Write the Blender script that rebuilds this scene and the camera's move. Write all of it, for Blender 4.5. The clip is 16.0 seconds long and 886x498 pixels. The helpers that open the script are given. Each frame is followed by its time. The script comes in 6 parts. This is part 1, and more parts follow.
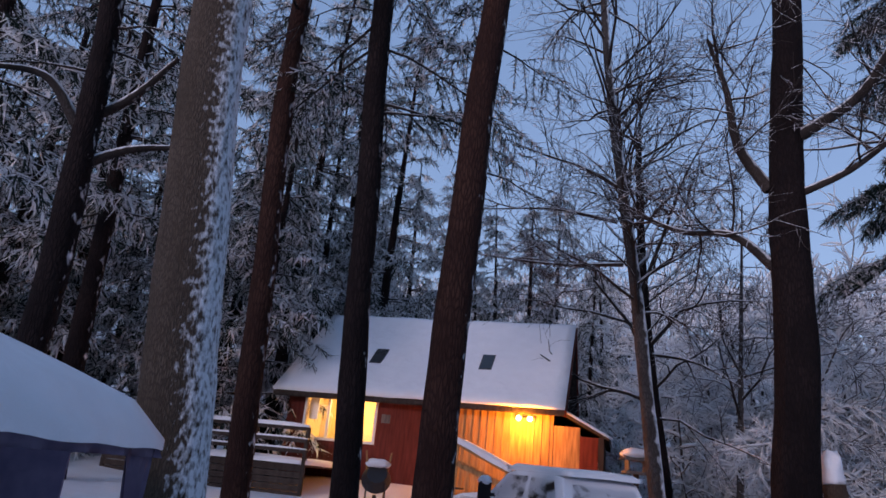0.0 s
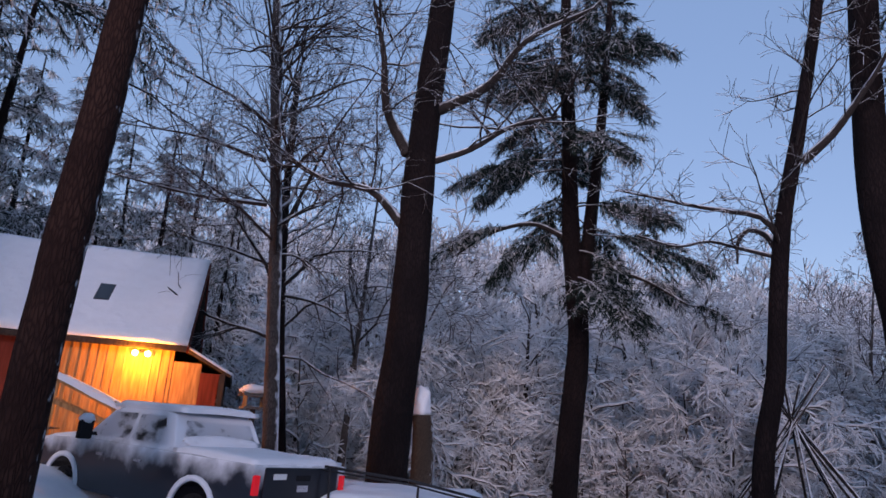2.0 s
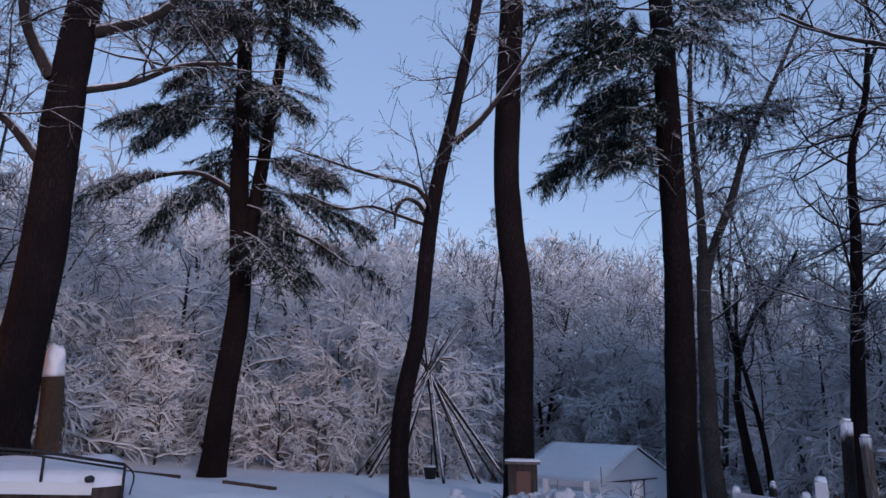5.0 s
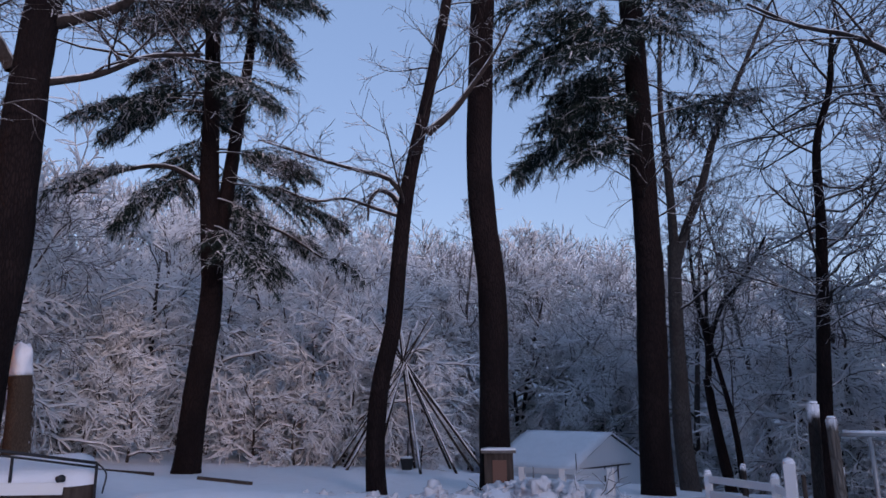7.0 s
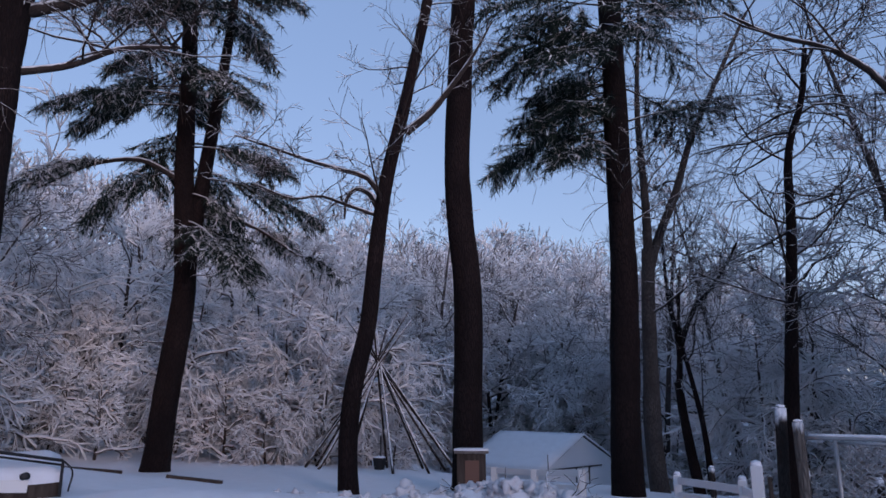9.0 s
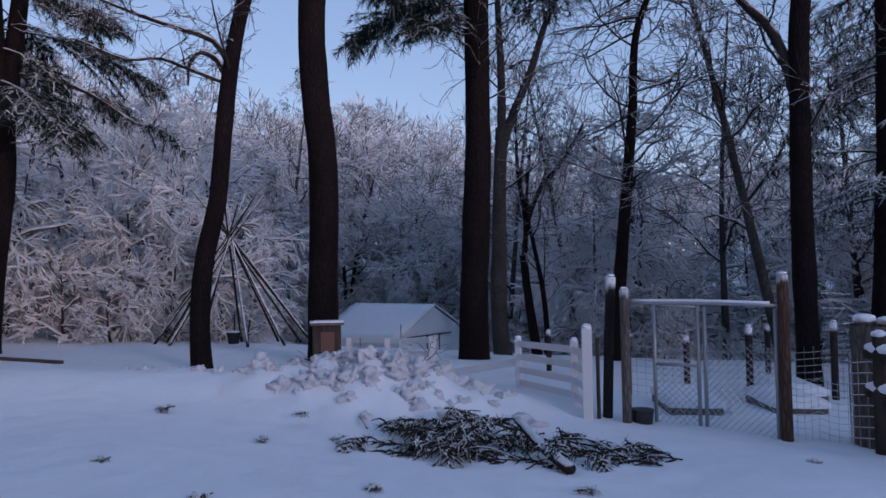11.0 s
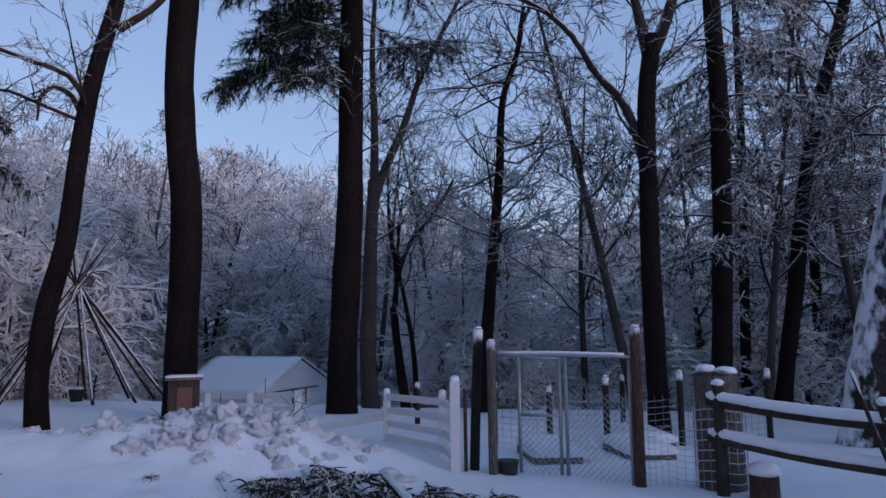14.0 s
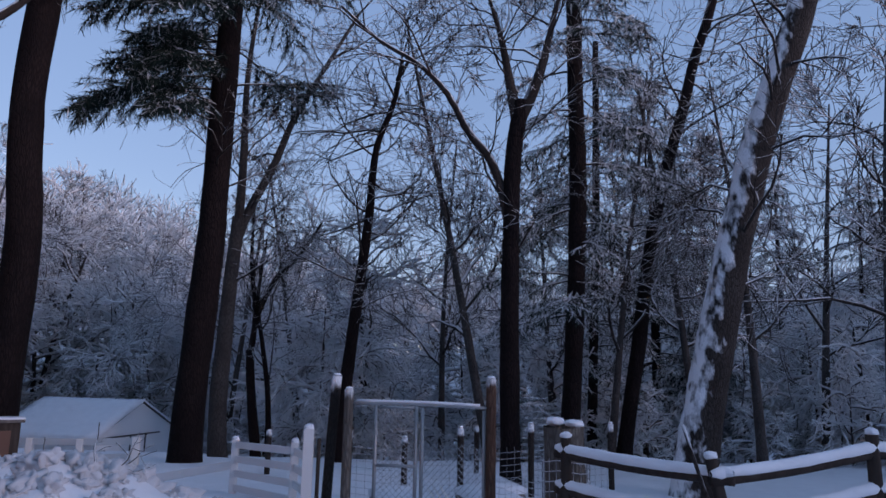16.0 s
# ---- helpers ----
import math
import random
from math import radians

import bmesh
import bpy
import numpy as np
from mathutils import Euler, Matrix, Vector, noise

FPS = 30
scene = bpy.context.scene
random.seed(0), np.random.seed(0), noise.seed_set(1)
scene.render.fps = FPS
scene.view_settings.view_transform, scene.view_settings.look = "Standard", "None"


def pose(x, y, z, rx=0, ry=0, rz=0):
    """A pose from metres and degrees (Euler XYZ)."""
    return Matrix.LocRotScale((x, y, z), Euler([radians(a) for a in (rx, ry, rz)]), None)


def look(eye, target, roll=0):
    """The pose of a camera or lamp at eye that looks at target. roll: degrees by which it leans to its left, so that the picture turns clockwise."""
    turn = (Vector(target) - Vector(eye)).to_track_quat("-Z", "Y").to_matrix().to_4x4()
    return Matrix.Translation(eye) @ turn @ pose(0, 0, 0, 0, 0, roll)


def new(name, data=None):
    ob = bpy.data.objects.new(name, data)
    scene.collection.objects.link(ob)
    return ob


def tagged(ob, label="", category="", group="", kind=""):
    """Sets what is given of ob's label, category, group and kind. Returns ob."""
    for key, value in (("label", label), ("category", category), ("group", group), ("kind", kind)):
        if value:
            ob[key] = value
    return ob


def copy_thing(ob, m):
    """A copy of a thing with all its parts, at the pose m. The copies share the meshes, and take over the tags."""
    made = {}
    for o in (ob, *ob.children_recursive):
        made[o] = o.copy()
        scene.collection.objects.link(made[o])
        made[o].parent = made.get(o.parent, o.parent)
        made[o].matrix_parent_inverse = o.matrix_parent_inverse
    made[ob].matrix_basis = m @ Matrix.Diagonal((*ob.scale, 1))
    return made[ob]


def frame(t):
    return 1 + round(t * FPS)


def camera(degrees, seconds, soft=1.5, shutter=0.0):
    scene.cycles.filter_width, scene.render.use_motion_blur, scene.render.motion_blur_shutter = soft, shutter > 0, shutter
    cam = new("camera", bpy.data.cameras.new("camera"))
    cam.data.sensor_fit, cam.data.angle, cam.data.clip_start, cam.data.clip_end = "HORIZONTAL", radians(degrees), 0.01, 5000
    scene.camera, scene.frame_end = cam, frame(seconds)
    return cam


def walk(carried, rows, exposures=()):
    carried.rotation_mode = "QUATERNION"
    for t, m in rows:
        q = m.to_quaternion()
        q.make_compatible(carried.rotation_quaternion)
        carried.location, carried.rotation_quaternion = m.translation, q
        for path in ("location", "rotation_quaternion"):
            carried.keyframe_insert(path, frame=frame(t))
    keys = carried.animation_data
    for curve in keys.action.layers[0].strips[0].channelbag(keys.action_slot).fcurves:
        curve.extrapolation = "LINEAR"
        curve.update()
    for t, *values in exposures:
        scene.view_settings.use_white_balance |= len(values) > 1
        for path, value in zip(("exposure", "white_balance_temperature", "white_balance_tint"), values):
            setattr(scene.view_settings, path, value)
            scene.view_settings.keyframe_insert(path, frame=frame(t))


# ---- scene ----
cam = camera(65.46, 16.0, soft=1.6)
# seconds, place in metres, turn in degrees
ROWS = [
    (0.0, 0.12, 0.13, 1.70, 108.45, -5.51, -1.88),
    (0.5, 0.12, 0.13, 1.70, 107.76, -5.62, -7.59),
    (1.0, 0.12, 0.13, 1.70, 106.99, -4.88, -15.85),
    (1.5, 0.12, 0.13, 1.70, 106.34, -4.44, -23.43),
    (2.0, 0.12, 0.13, 1.70, 105.91, -3.70, -31.88),
    (2.5, 0.12, 0.13, 1.70, 105.56, -3.08, -38.42),
    (3.0, 0.12, 0.13, 1.70, 105.39, -2.37, -44.90),
    (3.5, 0.12, 0.13, 1.70, 105.14, -1.85, -50.08),
    (4.0, 0.12, 0.13, 1.70, 104.62, -1.32, -54.25),
    (4.5, 0.12, 0.13, 1.70, 103.94, -0.81, -57.20),
    (5.0, 0.12, 0.13, 1.70, 103.35, -0.52, -59.15),
    (7.5, 0.12, 0.13, 1.70, 102.53, 0.76, -61.24),
    (8.0, 0.12, 0.13, 1.70, 102.39, 0.81, -61.43),
    (10.5, 0.12, 0.13, 1.70, 97.88, 0.61, -71.40),
    (11.0, 0.12, 0.13, 1.70, 92.19, 0.99, -75.09),
    (11.5, 0.12, 0.13, 1.70, 89.90, 1.22, -76.99),
    (12.0, 0.12, 0.13, 1.70, 89.17, 1.45, -78.27),
    (12.5, 0.12, 0.13, 1.70, 89.38, 1.67, -78.79),
    (13.0, 0.12, 0.13, 1.70, 90.63, 1.67, -79.77),
    (13.5, 0.12, 0.13, 1.70, 94.32, 1.31, -82.58),
    (14.0, 0.12, 0.13, 1.70, 96.32, 0.77, -85.84),
    (14.5, 0.12, 0.13, 1.70, 97.67, 0.25, -89.04),
    (15.0, 0.12, 0.13, 1.70, 98.54, -0.15, -91.79),
    (15.5, 0.12, 0.13, 1.70, 99.52, -0.56, -94.68),
    (16.0, 0.12, 0.13, 1.70, 100.24, -1.11, -97.31),
]
walk(cam, [(t, pose(x, y, z, rx, ry, rz)) for t, x, y, z, rx, ry, rz in ROWS],
     exposures=[(0.0, 1.1, 7000, 33), (3.0, 1.25, 7000, 33), (16.0, 1.2, 7000, 33)])

# ---- light: clear dawn sky, a broad low glow behind thin haze in the south-west ----
SUN_ELEV, SUN_AZ = 9.0, 216.0      # degrees; azimuth clockwise from +y
world = bpy.data.worlds.new("dawn_sky")
scene.world = world
world.use_nodes = True
wn = world.node_tree
sky = wn.nodes.new("ShaderNodeTexSky")
sky.sky_type = 'NISHITA'
sky.sun_disc = False
sky.sun_elevation = radians(SUN_ELEV)
sky.sun_rotation = radians(SUN_AZ)
sky.altitude = 200.0
sky.air_density = 1.0
sky.dust_density = 0.3
sky.ozone_density = 1.5
haze = wn.nodes.new("ShaderNodeMix")          # thin high haze evens out the sky
haze.data_type = 'RGBA'
haze.inputs[0].default_value = 0.75
wn.links.new(sky.outputs[0], haze.inputs[6])
haze.inputs[7].default_value = (0.46, 0.98, 1.72, 1)
wn.links.new(haze.outputs[2], wn.nodes["Background"].inputs[0])
wn.nodes["Background"].inputs[1].default_value = 0.15
sun = new("sun", bpy.data.lights.new("sun", 'SUN'))
sun.data.energy = 0.72
sun.data.angle = radians(14)
sun.data.color = (1.0, 0.94, 1.0)
az, el = radians(SUN_AZ), radians(SUN_ELEV)
sun.matrix_world = look((0, 0, 60), (-math.sin(az) * 50, -math.cos(az) * 50, 60 - math.tan(el) * 50))


# ---- materials ----
def mat(name, base, rough=0.8, metal=0.0):
    m = bpy.data.materials.new(name)
    m.use_nodes = True
    b = m.node_tree.nodes["Principled BSDF"]
    b.inputs["Base Color"].default_value = (*base, 1)
    b.inputs["Roughness"].default_value = rough
    b.inputs["Metallic"].default_value = metal
    b.inputs["Specular IOR Level"].default_value = 0.1 if rough > 0.7 else 0.5
    return m


def coords(m, scale=(1, 1, 1), space="Object"):
    n = m.node_tree.nodes
    tc, mp = n.new("ShaderNodeTexCoord"), n.new("ShaderNodeMapping")
    mp.inputs["Scale"].default_value = scale
    m.node_tree.links.new(tc.outputs[space], mp.inputs[0])
    return mp.outputs[0]


def noise_fac(m, vec, scale, detail=4.0, lo=0.35, hi=0.65):
    n, l = m.node_tree.nodes, m.node_tree.links
    t, r = n.new("ShaderNodeTexNoise"), n.new("ShaderNodeMapRange")
    t.inputs["Scale"].default_value, t.inputs["Detail"].default_value = scale, detail
    l.new(vec, t.inputs["Vector"])
    r.inputs[1].default_value, r.inputs[2].default_value = lo, hi
    l.new(t.outputs["Fac"], r.inputs[0])
    return r.outputs[0]


def mixcol(m, fac, a, b):
    n, l = m.node_tree.nodes, m.node_tree.links
    x = n.new("ShaderNodeMix")
    x.data_type = 'RGBA'
    for key, v in ((0, fac), (6, a), (7, b)):
        if isinstance(v, tuple):
            x.inputs[key].default_value = (*v, 1)
        elif isinstance(v, (int, float)):
            x.inputs[key].default_value = v
        else:
            l.new(v, x.inputs[key])
    return x.outputs[2]


def math_node(m, op, a, b=0.0):
    n, l = m.node_tree.nodes, m.node_tree.links
    x = n.new("ShaderNodeMath")
    x.operation = op
    for i, v in enumerate((a, b)):
        if isinstance(v, (int, float)):
            x.inputs[i].default_value = v
        else:
            l.new(v, x.inputs[i])
    return x.outputs[0]


def bump(m, height, strength=0.4, dist=0.02):
    n, l = m.node_tree.nodes, m.node_tree.links
    b = n.new("ShaderNodeBump")
    b.inputs["Strength"].default_value, b.inputs["Distance"].default_value = strength, dist
    l.new(height, b.inputs["Height"])
    l.new(b.outputs[0], n["Principled BSDF"].inputs["Normal"])


def color_in(m, sock):
    m.node_tree.links.new(sock, m.node_tree.nodes["Principled BSDF"].inputs["Base Color"])


def facing(m, d, lo, hi, wobble=None, amount=0.0):
    """Where the surface turns towards d: lying or blown snow."""
    n, l = m.node_tree.nodes, m.node_tree.links
    g, dp = n.new("ShaderNodeNewGeometry"), n.new("ShaderNodeVectorMath")
    dp.operation = 'DOT_PRODUCT'
    l.new(g.outputs["Normal"], dp.inputs[0])
    dp.inputs[1].default_value = Vector(d).normalized()
    v = dp.outputs["Value"]
    if wobble is not None:
        v = math_node(m, 'ADD', v, math_node(m, 'MULTIPLY', math_node(m, 'SUBTRACT', wobble, 0.5), amount))
    r = n.new("ShaderNodeMapRange")
    r.inputs[1].default_value, r.inputs[2].default_value = lo, hi
    l.new(v, r.inputs[0])
    return r.outputs[0]


SNOW = (0.83, 0.85, 0.89)
WIND = (1.0, -0.1, 0.1)           # the side on which the storm plastered the trunks


def bark(name, dark, light, ridge=7.0, wind=(0.45, 0.75), patch=0.9, top=(0.45, 0.7), side=WIND, scale=9.0):
    m = mat(name, dark, 0.9)
    v = coords(m, (1, 1, 0.22))
    n, l = m.node_tree.nodes, m.node_tree.links
    vo = n.new("ShaderNodeTexVoronoi")
    vo.feature = 'DISTANCE_TO_EDGE'
    vo.inputs["Scale"].default_value = ridge * 3.4
    l.new(v, vo.inputs["Vector"])
    crack = n.new("ShaderNodeMapRange")
    crack.inputs[2].default_value = 0.22
    l.new(vo.outputs["Distance"], crack.inputs[0])
    big = noise_fac(m, coords(m, (1, 1, 0.5)), 2.0, 5.0)
    c = mixcol(m, big, dark, light)
    c = mixcol(m, crack.outputs[0], tuple(k * 0.75 for k in dark), c)
    wob = noise_fac(m, coords(m, (1, 1, 0.55)), scale, 8.0, 0.25, 0.75)
    s = facing(m, side, *wind, wob, patch)
    s2 = facing(m, (0, 0, 1), *top, wob, 0.3)
    s = math_node(m, 'MAXIMUM', s, s2)
    color_in(m, mixcol(m, s, c, SNOW))
    bump(m, math_node(m, 'ADD', crack.outputs[0], math_node(m, 'MULTIPLY', s, 1.2)), 0.7, 0.02)
    return m


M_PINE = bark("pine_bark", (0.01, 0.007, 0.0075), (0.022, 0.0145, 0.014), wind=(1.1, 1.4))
M_RED = bark("red_pine_bark", (0.026, 0.012, 0.01), (0.05, 0.024, 0.018), wind=(1.05, 1.35))
M_OAK = bark("oak_bark", (0.075, 0.055, 0.042), (0.11, 0.083, 0.066), 15.0, wind=(0.55, 1.05), patch=1.0, scale=22.0)
M_PALE = bark("pale_leaning_bark", (0.035, 0.028, 0.026), (0.07, 0.06, 0.055), 9.0, wind=(0.6, 1.0), patch=1.3, side=(-0.2, 0.95, 0.25), scale=5.0)
M_GREY = bark("grey_bark", (0.06, 0.052, 0.05), (0.11, 0.098, 0.094), 9.0, wind=(0.4, 0.8), patch=0.9)
M_BRANCH = bark("snowy_branch", (0.035, 0.028, 0.026), (0.065, 0.054, 0.05), 12.0, wind=(0.9, 1.2), patch=0.6, top=(0.25, 0.5))


def frost(name, dark, lo, hi, soft=0.0):
    m = mat(name, dark, 0.9)
    wob = noise_fac(m, coords(m), 2.6, 3.0, 0.25, 0.75)
    s = facing(m, (0.15, 0.1, 1), lo, hi, wob, 0.7)
    c = mixcol(m, s, dark, SNOW)
    color_in(m, c)
    if soft:
        n, l = m.node_tree.nodes, m.node_tree.links
        tr, mx = n.new("ShaderNodeBsdfTranslucent"), n.new("ShaderNodeMixShader")
        l.new(c, tr.inputs["Color"])
        mx.inputs[0].default_value = soft
        l.new(n["Principled BSDF"].outputs[0], mx.inputs[1])
        l.new(tr.outputs[0], mx.inputs[2])
        l.new(mx.outputs[0], n["Material Output"].inputs["Surface"])
    return m


M_TWIG = frost("snowy_twigs", (0.045, 0.036, 0.034), 0.1, 0.45)
M_WHITE_TWIG = frost("snow_white_twigs", (0.12, 0.1, 0.095), -0.75, -0.15, 0.1)
M_LIMB = frost("dark_limbs", (0.08, 0.068, 0.064), 0.1, 0.6)
M_TRUNK = bark("wood_trunk_bark", (0.045, 0.037, 0.035), (0.09, 0.076, 0.07), 9.0, wind=(0.55, 0.9), patch=0.9)


def needles(name, a, b):
    m = mat(name, a, 0.75)
    n, l = m.node_tree.nodes, m.node_tree.links
    g = n.new("ShaderNodeNewGeometry")
    color_in(m, mixcol(m, g.outputs["Random Per Island"], a, b))
    return m


M_NEEDLE = needles("pine_needles", (0.01, 0.02, 0.018), (0.028, 0.045, 0.037))
M_SPRIG_SNOW = frost("snow_on_sprigs", (0.9, 0.905, 0.92), 2.0, 3.0, 0.4)


def snow_mat(name, tint=SNOW):
    m = mat(name, tint, 0.85)
    v = coords(m)
    fine = noise_fac(m, v, 3.0, 8.0, 0.2, 0.8)
    grit = noise_fac(m, v, 38.0, 3.0, 0.2, 0.8)
    color_in(m, mixcol(m, fine, tuple(k * 0.93 for k in tint), tint))
    bump(m, math_node(m, 'ADD', fine, math_node(m, 'MULTIPLY', grit, 0.12)), 0.5, 0.05)
    m.node_tree.nodes["Principled BSDF"].inputs["Subsurface Weight"].default_value = 0.0
    return m


M_SNOW = snow_mat("snow")
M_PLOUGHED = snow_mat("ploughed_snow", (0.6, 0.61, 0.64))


# ---- mesh helpers ----
def part(name, bm, material, parent=None, label="", smooth=False):
    me = bpy.data.meshes.new(name)
    bm.to_mesh(me)
    bm.free()
    for mm in (material if isinstance(material, (list, tuple)) else [material]):
        me.materials.append(mm)
    if smooth:
        me.shade_smooth()
    ob = new(name, me)
    ob.parent = parent
    if label:
        tagged(ob, label)
    return ob


def raw(name, verts, faces, materials, parent=None, idx=None, smooth=True):
    """A mesh from numpy arrays of corners and faces."""
    me = bpy.data.meshes.new(name)
    me.from_pydata([tuple(v) for v in verts], [], [tuple(f) for f in faces])
    for mm in materials:
        me.materials.append(mm)
    if idx is not None:
        me.polygons.foreach_set("material_index", np.asarray(idx, dtype=np.int32))
    if smooth:
        me.shade_smooth()
    me.update()
    ob = new(name, me)
    ob.parent = parent
    return ob


def thing(name, at, label, category, group="", turn=0.0):
    e = new(name)
    e.empty_display_size = 0.2
    e.matrix_world = pose(*at, 0, 0, turn)
    return tagged(e, label, category, group)


def box(bm, x0, x1, y0, y1, z0, z1, bevel=0.0):
    r = bmesh.ops.create_cube(bm, size=1.0, matrix=Matrix.LocRotScale(((x0 + x1) / 2, (y0 + y1) / 2, (z0 + z1) / 2), None, (x1 - x0, y1 - y0, z1 - z0)))
    if bevel:
        es = list({e for v in r["verts"] for e in v.link_edges})
        bmesh.ops.bevel(bm, geom=es, offset=bevel, segments=2, affect='EDGES', profile=0.6)
    return bm


def beam(bm, a, b, w, h, bevel=0.0):
    """A squared timber from a to b."""
    a, b = Vector(a), Vector(b)
    q = (b - a).to_track_quat("X", "Z").to_matrix().to_4x4()
    r = bmesh.ops.create_cube(bm, size=1.0, matrix=Matrix.Translation((a + b) / 2) @ q @ Matrix.Diagonal(((b - a).length, w, h, 1)))
    if bevel:
        bmesh.ops.bevel(bm, geom=list({e for v in r["verts"] for e in v.link_edges}), offset=bevel, segments=1, affect='EDGES')
    return bm


def tubes(lines, sides=5):
    """Corners and faces of tapered tubes along polylines (points, radii)."""
    vs, fs, base = [], [], 0
    ang = np.arange(sides) * 2 * np.pi / sides
    ca, sa = np.cos(ang), np.sin(ang)
    for p, r in lines:
        p, r = np.asarray(p, float), np.asarray(r, float)
        d = np.gradient(p, axis=0)
        d /= np.linalg.norm(d, axis=1, keepdims=True) + 1e-9
        ref = np.array([0.0, 0.0, 1.0]) if abs(d[:, 2]).mean() < 0.8 else np.array([1.0, 0.0, 0.0])
        u = np.cross(d, ref)
        u /= np.linalg.norm(u, axis=1, keepdims=True) + 1e-9
        w = np.cross(u, d)
        ring = p[:, None] + r[:, None, None] * (u[:, None] * ca[None, :, None] + w[:, None] * sa[None, :, None])
        vs.append(ring.reshape(-1, 3))
        n = len(p)
        i = (np.arange(n - 1) * sides)[:, None] + np.arange(sides)[None] + base
        j = (np.arange(n - 1) * sides)[:, None] + (np.arange(sides)[None] + 1) % sides + base
        fs.append(np.stack([i, i + sides, j + sides, j], -1).reshape(-1, 4))
        base += n * sides
    return np.concatenate(vs), np.concatenate(fs)


def smooth_line(pts, n=24):
    """A smooth curve through a few points."""
    pts = np.asarray(pts, float)
    s = np.r_[0, np.cumsum(np.linalg.norm(np.diff(pts, axis=0), axis=1))]
    t = np.linspace(0, s[-1], n)
    out = np.empty((n, 3))
    m = np.gradient(pts, s, axis=0) if len(pts) > 2 else np.repeat((pts[1:] - pts[:1]) / s[-1], 2, 0)
    k = np.clip(np.searchsorted(s, t, side='right') - 1, 0, len(pts) - 2)
    h = (s[k + 1] - s[k])
    x = ((t - s[k]) / h)[:, None]
    h = h[:, None]
    out = (2 * x**3 - 3 * x**2 + 1) * pts[k] + (x**3 - 2 * x**2 + x) * h * m[k] + (-2 * x**3 + 3 * x**2) * pts[k + 1] + (x**3 - x**2) * h * m[k + 1]
    return out


# ---- ground ----
def sstep(a, b, x):
    t = min(1.0, max(0.0, (x - a) / (b - a)))
    return t * t * (3 - 2 * t)


def ground_z(x, y):
    """Snow-covered yard: rises to the house, falls to the east, with a ploughed drive."""
    rise = 0.078 * max(-6.0, min(y, 11.0)) + 0.016 * max(0.0, min(y, 18.0) - 11.0) + 0.5 * sstep(17.8, 20.3, y)
    north = rise * (1 - 0.62 * sstep(2.0, 13.0, x))
    if y < 0:
        north *= 0.4
    z = north - 0.026 * x if x > 0 else north
    z -= 0.85 * math.exp(-((x - 3.4) / 2.3) ** 4 - ((y - 11.4) / 3.2) ** 4)          # parking place
    z += 0.35 * math.exp(-((x - 8.0) / 2.4) ** 2 - ((y - 12.6) / 1.6) ** 2)
    z -= 0.0055 * max(0.0, min(x, 34.0) - 14.0) ** 2 * (1 - sstep(13, 20, y))
    r = math.hypot(x, y)
    be = math.degrees(math.atan2(x, y))
    z += (14.0 + 5.0 * sstep(0, 15, be) * (1 - sstep(38, 60, be))) * sstep(33.0, 84.0, r) * (1 - 0.4 * sstep(68, 92, be) * (1 - sstep(140, 175, be)))
    west = -0.59 * x - 0.81 * y
    z += 8.5 * math.exp(-((west - 44.0) / 12.0) ** 2) - 11.0 * sstep(48.0, 80.0, west)   # unseen low ridge to the south-west, added to keep the sun off the yard
    # ploughed-up bank along the far side of the drive
    for cx, cy, s, h in ((8.8, 3.9, 0.95, 0.5), (9.1, 2.9, 0.75, 0.45), (8.6, 5.3, 1.0, 0.3), (8.0, 6.7, 1.1, 0.3), (7.2, 8.1, 1.2, 0.28), (9.8, 2.0, 0.8, 0.2), (6.4, -1.4, 0.9, 0.12)):
        q = ((x - cx) ** 2 + (y - cy) ** 2) / (s * s)
        if q < 9:
            z += h * math.exp(-q)
    lump = 0.0
    if r < 40:
        bank = math.exp(-((x - 8.9) / 1.3) ** 2 - ((y - 3.8) / 2.4) ** 2)
        lump = 0.05 * noise.noise((x * 0.5, y * 0.5, 0)) + 0.015 * noise.noise((x * 2.1, y * 2.1, 3))
        lump += bank * (0.2 * noise.noise((x * 2.2, y * 2.2, 5)) + 0.13 * abs(noise.noise((x * 5.0, y * 5.0, 7))) + 0.05 * noise.noise((x * 12.0, y * 12.0, 9)))
    else:
        lump = 0.5 * noise.noise((x * 0.05, y * 0.05, 0))
    return z + lump


def build_ground():
    rings = [0.25]
    while rings[-1] < 900:
        rings.append(rings[-1] * 1.022 + 0.03 if rings[-1] < 16 else rings[-1] * 1.07)
    n = 480
    vs = [(0, 0, ground_z(0, 0))]
    for r in rings:
        for k in range(n):
            a = 2 * math.pi * k / n
            x, y = r * math.cos(a), r * math.sin(a)
            vs.append((x, y, ground_z(x, y)))
    fs = [(0, 1 + k, 1 + (k + 1) % n) for k in range(n)]
    for i in range(len(rings) - 1):
        b, c = 1 + i * n, 1 + (i + 1) * n
        fs += [(b + k, c + k, c + (k + 1) % n, b + (k + 1) % n) for k in range(n)]
    g = raw("ground", vs, fs, [M_SNOW])
    tagged(g, "snow-covered yard with a ploughed drive and low banks", "snow", kind="structure")


build_ground()


